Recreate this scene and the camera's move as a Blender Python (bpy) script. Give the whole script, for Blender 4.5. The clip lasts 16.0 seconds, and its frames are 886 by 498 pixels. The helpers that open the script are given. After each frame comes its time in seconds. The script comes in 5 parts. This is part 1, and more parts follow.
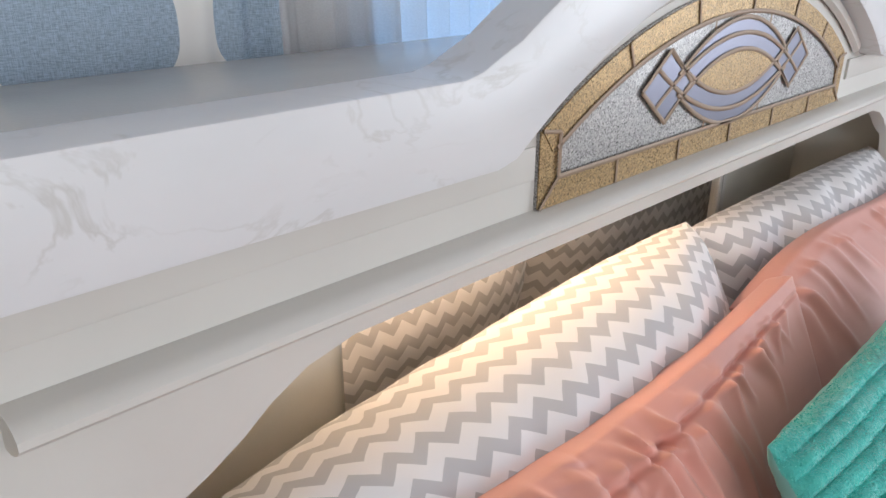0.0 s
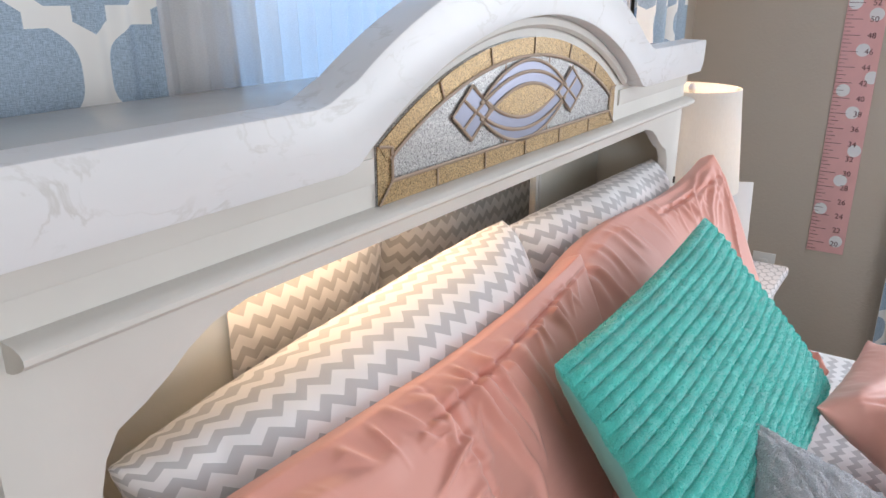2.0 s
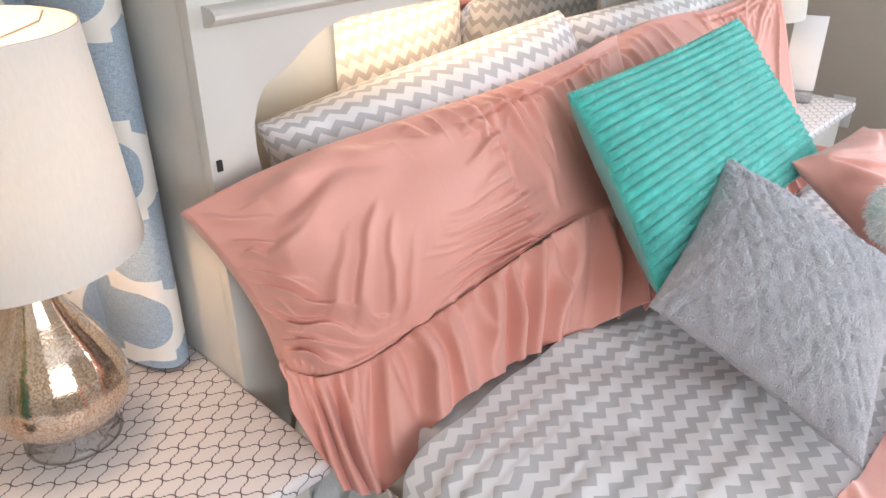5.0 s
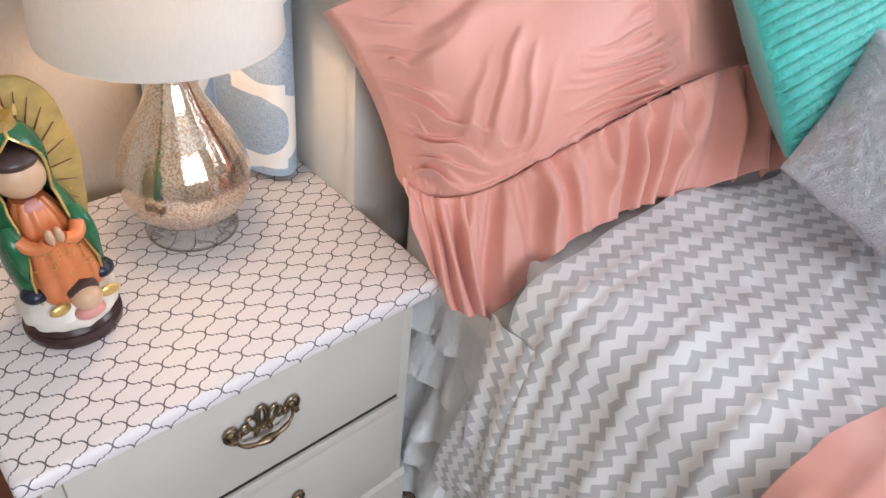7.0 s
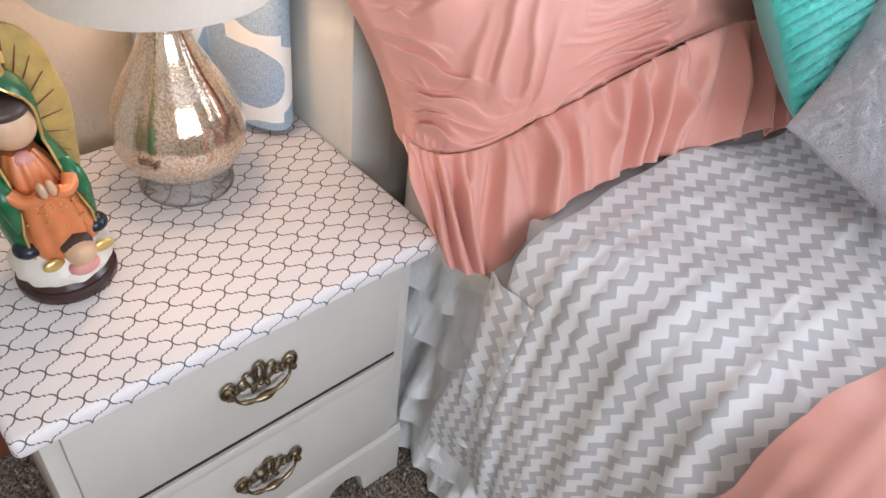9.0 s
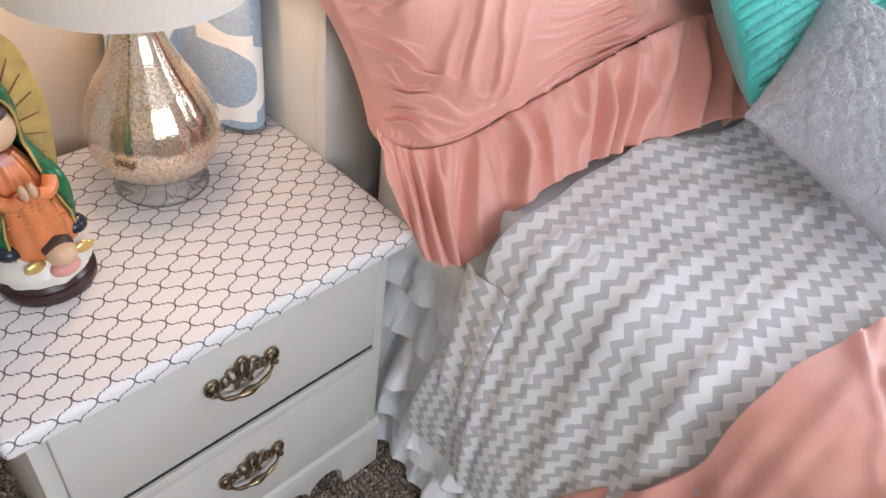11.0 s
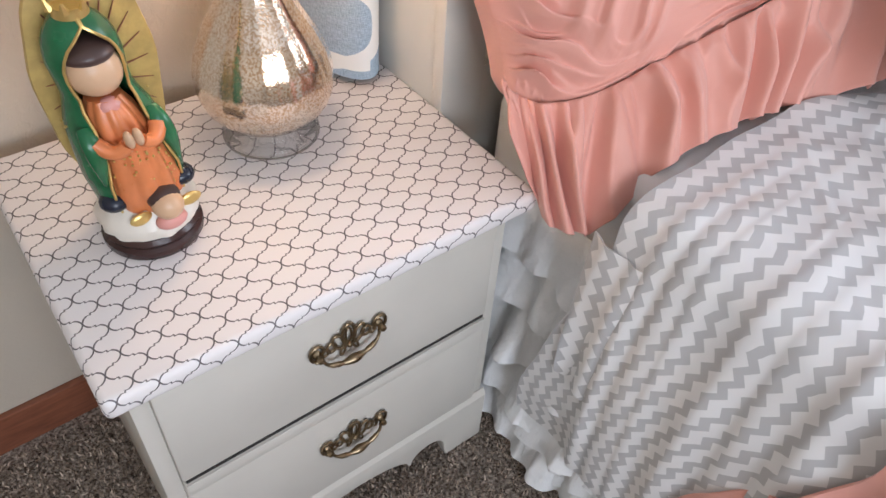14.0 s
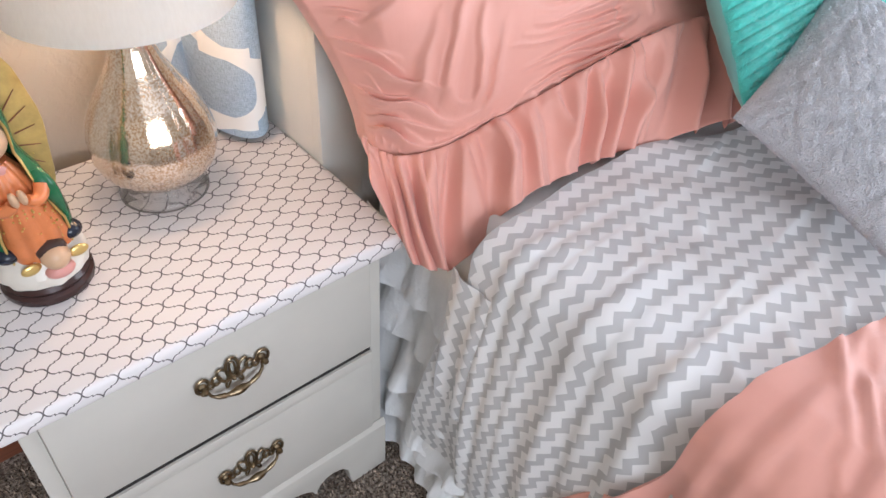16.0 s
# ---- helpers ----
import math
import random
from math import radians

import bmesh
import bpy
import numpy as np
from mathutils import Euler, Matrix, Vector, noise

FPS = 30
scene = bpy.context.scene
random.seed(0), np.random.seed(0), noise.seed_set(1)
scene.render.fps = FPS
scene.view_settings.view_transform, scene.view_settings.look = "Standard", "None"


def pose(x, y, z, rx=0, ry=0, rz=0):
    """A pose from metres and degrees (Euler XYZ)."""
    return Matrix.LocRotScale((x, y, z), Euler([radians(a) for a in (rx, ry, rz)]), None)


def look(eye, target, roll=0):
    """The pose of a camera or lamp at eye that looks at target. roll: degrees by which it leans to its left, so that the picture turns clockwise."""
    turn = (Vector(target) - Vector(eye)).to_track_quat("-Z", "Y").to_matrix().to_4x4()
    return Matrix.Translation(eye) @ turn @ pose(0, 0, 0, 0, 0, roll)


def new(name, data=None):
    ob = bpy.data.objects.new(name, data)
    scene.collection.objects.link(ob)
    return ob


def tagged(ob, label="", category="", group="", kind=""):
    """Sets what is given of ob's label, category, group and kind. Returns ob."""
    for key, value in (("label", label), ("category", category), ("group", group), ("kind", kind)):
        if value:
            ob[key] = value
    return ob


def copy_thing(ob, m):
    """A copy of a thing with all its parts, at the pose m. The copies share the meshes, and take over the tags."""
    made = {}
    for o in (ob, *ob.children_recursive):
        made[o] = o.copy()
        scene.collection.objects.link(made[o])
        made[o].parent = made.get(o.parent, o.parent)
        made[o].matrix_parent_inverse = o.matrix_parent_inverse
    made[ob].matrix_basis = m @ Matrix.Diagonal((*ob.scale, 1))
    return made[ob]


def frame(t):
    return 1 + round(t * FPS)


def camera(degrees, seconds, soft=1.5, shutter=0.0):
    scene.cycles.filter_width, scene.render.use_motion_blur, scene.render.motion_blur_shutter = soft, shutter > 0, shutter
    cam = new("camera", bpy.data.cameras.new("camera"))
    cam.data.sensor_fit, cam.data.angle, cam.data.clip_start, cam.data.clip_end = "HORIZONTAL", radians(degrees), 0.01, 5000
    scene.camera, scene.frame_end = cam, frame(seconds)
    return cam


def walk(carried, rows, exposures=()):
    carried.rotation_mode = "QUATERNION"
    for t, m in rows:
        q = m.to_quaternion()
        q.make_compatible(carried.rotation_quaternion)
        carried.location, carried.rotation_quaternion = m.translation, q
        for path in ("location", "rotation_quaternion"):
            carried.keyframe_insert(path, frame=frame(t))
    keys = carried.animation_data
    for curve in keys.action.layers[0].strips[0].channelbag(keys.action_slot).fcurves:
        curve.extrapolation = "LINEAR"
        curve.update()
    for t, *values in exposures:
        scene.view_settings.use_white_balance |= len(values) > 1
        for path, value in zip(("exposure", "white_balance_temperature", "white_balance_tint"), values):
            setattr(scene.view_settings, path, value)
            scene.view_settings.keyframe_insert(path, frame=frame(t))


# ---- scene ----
cam = camera(61.2, 16.0)
PATH = [
    (0, (-0.055, -0.387, 1.402), (1.257, 0.923, 0.653), 0.1),
    (0.5, (-0.102, -0.421, 1.403), (1.26, 0.847, 0.671), 0.5),
    (1, (-0.157, -0.469, 1.408), (1.267, 0.731, 0.679), 0.6),
    (1.5, (-0.196, -0.503, 1.419), (1.316, 0.604, 0.72), 0.9),
    (2, (-0.217, -0.538, 1.427), (1.355, 0.512, 0.773), 0.2),
    (2.5, (-0.237, -0.625, 1.421), (1.338, 0.438, 0.798), -0.6),
    (3, (-0.277, -0.737, 1.397), (1.266, 0.378, 0.783), -1.3),
    (3.5, (-0.317, -0.807, 1.394), (1.171, 0.349, 0.725), -1.4),
    (4, (-0.371, -0.842, 1.39), (1.071, 0.335, 0.659), -1.2),
    (4.5, (-0.43, -0.862, 1.385), (0.944, 0.329, 0.553), -0.3),
    (5, (-0.475, -0.857, 1.365), (0.811, 0.338, 0.406), 0.3),
    (5.2, (-0.485, -0.85, 1.357), (0.763, 0.334, 0.338), 1.1),
    (7.3, (-0.594, -0.777, 1.308), (0.513, 0.304, 0.042), 6.8),
    (7.5, (-0.594, -0.775, 1.308), (0.515, 0.293, 0.032), 7.3),
    (8, (-0.598, -0.772, 1.304), (0.516, 0.274, 0.014), 7.7),
    (8.5, (-0.591, -0.769, 1.305), (0.503, 0.262, -0.014), 7.5),
    (9, (-0.589, -0.77, 1.3), (0.496, 0.253, -0.033), 7.6),
    (11.5, (-0.623, -0.774, 1.311), (0.538, 0.167, -0.018), 8.7),
    (12, (-0.616, -0.756, 1.299), (0.522, 0.196, -0.043), 8.5),
    (12.5, (-0.589, -0.726, 1.262), (0.486, 0.276, -0.094), 7.6),
    (13, (-0.589, -0.698, 1.246), (0.413, 0.347, -0.133), 6.5),
    (13.5, (-0.604, -0.693, 1.245), (0.345, 0.373, -0.156), 5.2),
    (14, (-0.593, -0.706, 1.247), (0.328, 0.359, -0.173), 4.2),
    (14.5, (-0.586, -0.718, 1.264), (0.38, 0.311, -0.153), 4.9),
    (15, (-0.584, -0.739, 1.281), (0.472, 0.276, -0.08), 5.0),
    (15.5, (-0.57, -0.785, 1.307), (0.511, 0.249, -0.021), 4.3),
    (16, (-0.545, -0.862, 1.328), (0.486, 0.219, -0.002), 4.0),
]
EXPOSURES = [(0, -0.42, 6420, 10), (1.5, -0.35, 6420, 10), (3.5, -0.20, 6450, 10), (5.2, 0.02, 6480, 10), (7.3, 0.10, 6280, 10), (12, 0.06, 6250, 10), (14, 0.10, 6250, 10), (16, 0.16, 6200, 10)]
walk(cam, [(t, look(eye, target, roll)) for t, eye, target, roll in PATH], EXPOSURES)

# ---- world, sun, window light, added fill from the south ----
world = bpy.data.worlds.new("World")
scene.world = world
world.use_nodes = True
wn = world.node_tree
sky = wn.nodes.new("ShaderNodeTexSky")
sky.sky_type = "NISHITA"
sky.sun_disc = False
sky.sun_elevation = radians(38)
sky.sun_rotation = radians(200)
wn.links.new(sky.outputs[0], wn.nodes["Background"].inputs[0])
wn.nodes["Background"].inputs[1].default_value = 0.15


def lamp(name, kind, energy, colour, m, **kw):
    data = bpy.data.lights.new(name, kind)
    data.energy, data.color = energy, colour
    for k, v in kw.items():
        if k == "size":
            data.size = v
        elif k == "size_y":
            data.shape, data.size_y = "RECTANGLE", v
        elif k == "radius":
            data.shadow_soft_size = v
        elif k == "angle":
            data.angle = v
    ob = new(name, data)
    ob.matrix_world = m
    return ob


lamp("sun", "SUN", 0.8, (1.0, 0.95, 0.88), pose(0, 0, 5, 50, 0, 160), angle=radians(12))
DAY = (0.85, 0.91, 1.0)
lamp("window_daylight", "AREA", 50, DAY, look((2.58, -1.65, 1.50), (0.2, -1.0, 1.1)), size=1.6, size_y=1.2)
# fill lamp added behind the camera; no window is known on that side
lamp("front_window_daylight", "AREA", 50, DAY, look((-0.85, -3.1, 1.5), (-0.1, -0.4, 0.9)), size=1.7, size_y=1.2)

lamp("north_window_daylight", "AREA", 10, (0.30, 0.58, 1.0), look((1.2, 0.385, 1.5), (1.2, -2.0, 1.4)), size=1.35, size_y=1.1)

# ---- materials ----
def material(name):
    m = bpy.data.materials.new(name)
    m.use_nodes = True
    nt = m.node_tree
    return m, nt, nt.nodes["Principled BSDF"]


def math_node(nt, op, a, b=None, c=None):
    n = nt.nodes.new("ShaderNodeMath")
    n.operation = op
    for k, v in enumerate((a, b, c)):
        if v is None:
            continue
        if isinstance(v, (int, float)):
            n.inputs[k].default_value = v
        else:
            nt.links.new(v, n.inputs[k])
    return n.outputs[0]


def mix_colour(nt, fac, a, b, blend="MIX"):
    n = nt.nodes.new("ShaderNodeMix")
    n.data_type, n.blend_type = "RGBA", blend
    for k, v in ((0, fac), (6, a), (7, b)):
        if isinstance(v, tuple):
            n.inputs[k].default_value = (*v, 1) if len(v) == 3 else v
        elif isinstance(v, (int, float)):
            n.inputs[k].default_value = v
        else:
            nt.links.new(v, n.inputs[k])
    return n.outputs[2]


def coords(nt, kind="Object", scale=(1, 1, 1), rot=(0, 0, 0)):
    tc = nt.nodes.new("ShaderNodeTexCoord")
    mp = nt.nodes.new("ShaderNodeMapping")
    mp.inputs["Scale"].default_value = scale
    mp.inputs["Rotation"].default_value = rot
    nt.links.new(tc.outputs[kind], mp.inputs[0])
    return mp.outputs[0]


def noise_tex(nt, vec, scale, detail=3.0, rough=0.55, distort=0.0):
    n = nt.nodes.new("ShaderNodeTexNoise")
    n.inputs["Scale"].default_value, n.inputs["Detail"].default_value = scale, detail
    n.inputs["Roughness"].default_value, n.inputs["Distortion"].default_value = rough, distort
    nt.links.new(vec, n.inputs["Vector"])
    return n.outputs[0]


def ramp(nt, fac, lo, hi, a=0.0, b=1.0):
    n = nt.nodes.new("ShaderNodeMapRange")
    for k, v in ((1, lo), (2, hi), (3, a), (4, b)):
        n.inputs[k].default_value = v
    nt.links.new(fac, n.inputs[0])
    return n.outputs[0]


def bump(nt, bsdf, height, strength=0.3, dist=0.002):
    n = nt.nodes.new("ShaderNodeBump")
    n.inputs["Strength"].default_value, n.inputs["Distance"].default_value = strength, dist
    nt.links.new(height, n.inputs["Height"])
    nt.links.new(n.outputs[0], bsdf.inputs["Normal"])


def plain(name, colour, rough=0.5, metal=0.0, vary=0.12, scale=14.0, fine=220.0, relief=0.15, dist=0.001, sheen=0.0, spec=0.5, kind="Object"):
    """A surface in one colour with patches, fine grain and relief."""
    m, nt, b = material(name)
    vec = coords(nt, kind)
    big, small = noise_tex(nt, vec, scale, 4), noise_tex(nt, vec, fine, 2)
    dark = tuple(c * (1 - vary) for c in colour)
    light = tuple(min(1, c * (1 + vary * 0.6)) for c in colour)
    c = mix_colour(nt, ramp(nt, big, 0.3, 0.7), dark, light)
    c = mix_colour(nt, ramp(nt, small, 0.35, 0.65, 0, vary * 0.7), c, dark)
    nt.links.new(c, b.inputs["Base Color"])
    nt.links.new(ramp(nt, big, 0.2, 0.8, rough * 0.85, min(1, rough * 1.15)), b.inputs["Roughness"])
    b.inputs["Metallic"].default_value = metal
    b.inputs["Specular IOR Level"].default_value = spec
    if sheen:
        b.inputs["Sheen Weight"].default_value = sheen
        b.inputs["Sheen Roughness"].default_value = 0.5
    bump(nt, b, small, relief, dist)
    return m


def uv_split(nt):
    tc = nt.nodes.new("ShaderNodeTexCoord")
    sp = nt.nodes.new("ShaderNodeSeparateXYZ")
    nt.links.new(tc.outputs["UV"], sp.inputs[0])
    return tc.outputs["UV"], sp.outputs[0], sp.outputs[1]


def weave(nt, uv, b, strength=0.15, scale=900.0):
    n = noise_tex(nt, uv, scale, 1)
    bump(nt, b, n, strength, 0.0006)
    return n


def chevron_cloth(name, period=0.0365, spacing=0.037, amp=0.0165, share=0.46):
    """White cotton printed with grey zigzag stripes; UV is in metres."""
    m, nt, b = material(name)
    uv, u, v = uv_split(nt)
    saw = math_node(nt, "FRACT", math_node(nt, "DIVIDE", u, period))
    tri = math_node(nt, "ABSOLUTE", math_node(nt, "SUBTRACT", saw, 0.5))
    vv = math_node(nt, "ADD", v, math_node(nt, "MULTIPLY", tri, amp * 2))
    band = math_node(nt, "FRACT", math_node(nt, "DIVIDE", vv, spacing))
    mask = math_node(nt, "LESS_THAN", band, share)
    tone = noise_tex(nt, uv, 9, 3)
    grey = mix_colour(nt, tone, (0.50, 0.495, 0.50), (0.57, 0.565, 0.57))
    white = mix_colour(nt, tone, (0.80, 0.79, 0.79), (0.86, 0.85, 0.85))
    c = mix_colour(nt, mask, white, grey)
    nt.links.new(c, b.inputs["Base Color"])
    b.inputs["Roughness"].default_value = 0.85
    b.inputs["Sheen Weight"].default_value = 0.15
    weave(nt, uv, b)
    return m


def lattice_mask(nt, u, v, pu, pv, width, kink=0.2, step=0.0):
    """Ogee lattice lines: 1 on the lines, 0 between."""
    uu, vv = math_node(nt, "DIVIDE", u, pu), math_node(nt, "MULTIPLY", v, 2 * math.pi / pv)
    s = math_node(nt, "ADD", math_node(nt, "SINE", vv), math_node(nt, "MULTIPLY", math_node(nt, "SINE", math_node(nt, "MULTIPLY", vv, 3)), kink))
    s = math_node(nt, "MULTIPLY", s, 0.25 / (1 - kink))
    out = None
    for shift, sign in ((0.0, 1), (0.5, -1)):
        x = math_node(nt, "SUBTRACT", uu, math_node(nt, "MULTIPLY", s, sign))
        f = math_node(nt, "FRACT", math_node(nt, "ADD", x, 0.5 + shift))
        d = math_node(nt, "ABSOLUTE", math_node(nt, "SUBTRACT", f, 0.5))
        k = math_node(nt, "LESS_THAN", d, width)
        out = k if out is None else math_node(nt, "MAXIMUM", out, k)
    if not step:
        return out
    # short level bars where the lines pass each other: the stepped corners of the print
    flat = math_node(nt, "LESS_THAN", math_node(nt, "ABSOLUTE", math_node(nt, "SINE", vv)), 2 * math.pi * step / pv)
    f = math_node(nt, "FRACT", math_node(nt, "ADD", math_node(nt, "MULTIPLY", uu, 2), 0.5))
    near = math_node(nt, "LESS_THAN", math_node(nt, "ABSOLUTE", math_node(nt, "SUBTRACT", f, 0.5)), 2 * width + 0.10)
    return math_node(nt, "MAXIMUM", out, math_node(nt, "MULTIPLY", flat, near))


def trellis_vinyl(name, ground, line, ax, bx, amp, notch, width):
    """Printed trellis: two families of S-curved lines; ax, bx turn UV metres into cells."""
    m, nt, b = material(name)
    uv, u, v = uv_split(nt)
    p = math_node(nt, "ADD", math_node(nt, "MULTIPLY", u, ax[0]), math_node(nt, "MULTIPLY", v, ax[1]))
    q = math_node(nt, "ADD", math_node(nt, "MULTIPLY", u, bx[0]), math_node(nt, "MULTIPLY", v, bx[1]))
    p, q = math_node(nt, "ADD", p, 0.374), math_node(nt, "ADD", q, 0.173)
    out = None
    for c, d, sg in ((p, q, -1), (q, p, -1)):
        w = math_node(nt, "MULTIPLY", d, 2 * math.pi)
        win = math_node(nt, "POWER", math_node(nt, "MULTIPLY_ADD", math_node(nt, "COSINE", w), -0.5, 0.5), 7)
        jag = math_node(nt, "MULTIPLY", math_node(nt, "MULTIPLY", math_node(nt, "SINE", math_node(nt, "MULTIPLY", w, 5)), win), notch)
        w = math_node(nt, "ADD", math_node(nt, "MULTIPLY", math_node(nt, "SINE", w), amp * sg), jag)
        f = math_node(nt, "FRACT", math_node(nt, "ADD", math_node(nt, "SUBTRACT", c, w), 0.5))
        k = ramp(nt, math_node(nt, "ABSOLUTE", math_node(nt, "SUBTRACT", f, 0.5)), width * 0.7, width * 1.2, 1, 0)
        out = k if out is None else math_node(nt, "MAXIMUM", out, k)
    tone = noise_tex(nt, uv, 12, 3)
    c = mix_colour(nt, tone, tuple(x * 0.97 for x in ground), ground)
    nt.links.new(mix_colour(nt, out, c, line), b.inputs["Base Color"])
    b.inputs["Roughness"].default_value = 0.5
    bump(nt, b, noise_tex(nt, uv, 60, 3), 0.06, 0.002)
    return m


def lattice_cloth(name, ground, lines, pu, pv, width, rough=0.85, linen=0.0, kink=0.2, gloss=0.3, u0=0.0, v0=0.0, step=0.0):
    m, nt, b = material(name)
    uv, u, v = uv_split(nt)
    k = lattice_mask(nt, math_node(nt, "SUBTRACT", u, u0), math_node(nt, "SUBTRACT", v, v0), pu, pv, width, kink, step)
    mp = nt.nodes.new("ShaderNodeMapping")
    mp.inputs["Scale"].default_value = (1, 0.12, 1)
    nt.links.new(uv, mp.inputs[0])
    mq = nt.nodes.new("ShaderNodeMapping")
    mq.inputs["Scale"].default_value = (0.12, 1, 1)
    nt.links.new(uv, mq.inputs[0])
    thread = math_node(nt, "ADD", noise_tex(nt, mp.outputs[0], 900, 2), noise_tex(nt, mq.outputs[0], 900, 2))
    t = ramp(nt, thread, 0.75, 1.25)
    lo, hi = tuple(c * (1 - linen) for c in ground), tuple(min(1, c * (1 + linen)) for c in ground)
    c = mix_colour(nt, t, lo, hi)
    c = mix_colour(nt, k, c, lines)
    nt.links.new(c, b.inputs["Base Color"])
    b.inputs["Roughness"].default_value = rough
    b.inputs["Specular IOR Level"].default_value = gloss
    bump(nt, b, thread, 0.2 if linen else 0.04, 0.0006)
    return m


def marble_mat():
    m, nt, b = material("white_marble_laminate")
    vec = coords(nt, "Object", (1.0, 1.0, 2.1), (0, radians(-38), 0))
    warp = noise_tex(nt, vec, 7.5, 5, 0.55, 0.9)
    vein = math_node(nt, "ABSOLUTE", math_node(nt, "SUBTRACT", warp, 0.5))
    veins = ramp(nt, vein, 0.0, 0.024, 1, 0)
    gate = ramp(nt, noise_tex(nt, vec, 11, 2), 0.40, 0.64)
    k = math_node(nt, "MULTIPLY", veins, gate)
    cloud = noise_tex(nt, vec, 4, 4)
    c = mix_colour(nt, ramp(nt, cloud, 0.35, 0.7), (0.68, 0.69, 0.695), (0.75, 0.755, 0.76))
    c = mix_colour(nt, math_node(nt, "MULTIPLY", k, 0.55), c, (0.50, 0.49, 0.45))
    nt.links.new(c, b.inputs["Base Color"])
    b.inputs["Roughness"].default_value = 0.32
    return m


def glitter(name, colour, scale=260.0):
    m, nt, b = material(name)
    vec = coords(nt)
    v = nt.nodes.new("ShaderNodeTexVoronoi")
    v.inputs["Scale"].default_value = scale
    nt.links.new(vec, v.inputs["Vector"])
    sep = nt.nodes.new("ShaderNodeSeparateXYZ")
    nt.links.new(v.outputs["Color"], sep.inputs[0])
    c = mix_colour(nt, sep.outputs[0], tuple(x * 0.45 for x in colour), tuple(min(1, x * 1.25) for x in colour))
    nt.links.new(c, b.inputs["Base Color"])
    nt.links.new(ramp(nt, sep.outputs[1], 0, 1, 0.25, 0.6), b.inputs["Roughness"])
    b.inputs["Metallic"].default_value = 0.55
    bump(nt, b, sep.outputs[2], 0.9, 0.003)
    return m


def carpet_mat():
    m, nt, b = material("speckled_brown_carpet")
    vec = coords(nt)
    n1, n2, n3 = noise_tex(nt, vec, 150, 2, 0.7), noise_tex(nt, vec, 90, 3), noise_tex(nt, vec, 3, 3)
    c = mix_colour(nt, ramp(nt, n1, 0.38, 0.62), (0.07, 0.05, 0.04), (0.56, 0.48, 0.41))
    c = mix_colour(nt, ramp(nt, n2, 0.4, 0.7, 0, 0.7), c, (0.27, 0.215, 0.18))
    c = mix_colour(nt, ramp(nt, n3, 0.3, 0.7, 0, 0.25), c, (0.2, 0.16, 0.13))
    nt.links.new(c, b.inputs["Base Color"])
    b.inputs["Roughness"].default_value = 1.0
    b.inputs["Specular IOR Level"].default_value = 0.1
    bump(nt, b, n1, 1.0, 0.008)
    return m


def wall_mat(name, colour):
    m, nt, b = material(name)
    vec = coords(nt)
    n, big = noise_tex(nt, vec, 75, 3, 0.5, 0.6), noise_tex(nt, vec, 2, 3)
    c = mix_colour(nt, big, tuple(x * 0.95 for x in colour), tuple(min(1, x * 1.04) for x in colour))
    nt.links.new(c, b.inputs["Base Color"])
    b.inputs["Roughness"].default_value = 0.7
    bump(nt, b, ramp(nt, n, 0.42, 0.6), 0.16, 0.003)
    return m


def wood_mat(name, a, c2, rough=0.4):
    m, nt, b = material(name)
    vec = coords(nt, "Object", (2, 14, 14))
    n = noise_tex(nt, vec, 6, 5, 0.6, 0.8)
    nt.links.new(mix_colour(nt, ramp(nt, n, 0.3, 0.7), a, c2), b.inputs["Base Color"])
    b.inputs["Roughness"].default_value = rough
    bump(nt, b, n, 0.1, 0.001)
    return m


def glow(name, colour, strength):
    m, nt, b = material(name)
    b.inputs["Base Color"].default_value = (*colour, 1)
    b.inputs["Emission Color"].default_value = (*colour, 1)
    b.inputs["Emission Strength"].default_value = strength
    return m


def shade_mat():
    m, nt, b = material("cream_lampshade_linen")
    vec = coords(nt, "Object", (1, 1, 0.3))
    n = noise_tex(nt, vec, 260, 2)
    col = mix_colour(nt, n, (0.72, 0.685, 0.63), (0.79, 0.765, 0.715))
    nt.links.new(col, b.inputs["Base Color"])
    b.inputs["Roughness"].default_value = 0.9
    tr = nt.nodes.new("ShaderNodeBsdfTranslucent")
    nt.links.new(col, tr.inputs[0])
    mx = nt.nodes.new("ShaderNodeMixShader")
    mx.inputs[0].default_value = 0.22
    nt.links.new(b.outputs[0], mx.inputs[1])
    nt.links.new(tr.outputs[0], mx.inputs[2])
    nt.links.new(mx.outputs[0], nt.nodes["Material Output"].inputs[0])
    return m


def sheer_mat():
    m, nt, b = material("sheer_white_voile")
    uv, u, v = uv_split(nt)
    n = noise_tex(nt, uv, 500, 1)
    b.inputs["Base Color"].default_value = (0.85, 0.86, 0.88, 1)
    b.inputs["Roughness"].default_value = 0.9
    tr = nt.nodes.new("ShaderNodeBsdfTranslucent")
    tr.inputs[0].default_value = (0.86, 0.88, 0.92, 1)
    ts = nt.nodes.new("ShaderNodeBsdfTransparent")
    m1, m2 = nt.nodes.new("ShaderNodeMixShader"), nt.nodes.new("ShaderNodeMixShader")
    m1.inputs[0].default_value = 0.5
    nt.links.new(b.outputs[0], m1.inputs[1])
    nt.links.new(tr.outputs[0], m1.inputs[2])
    nt.links.new(ramp(nt, n, 0.3, 0.7, 0.05, 0.12), m2.inputs[0])
    nt.links.new(m1.outputs[0], m2.inputs[1])
    nt.links.new(ts.outputs[0], m2.inputs[2])
    nt.links.new(m2.outputs[0], nt.nodes["Material Output"].inputs[0])
    return m


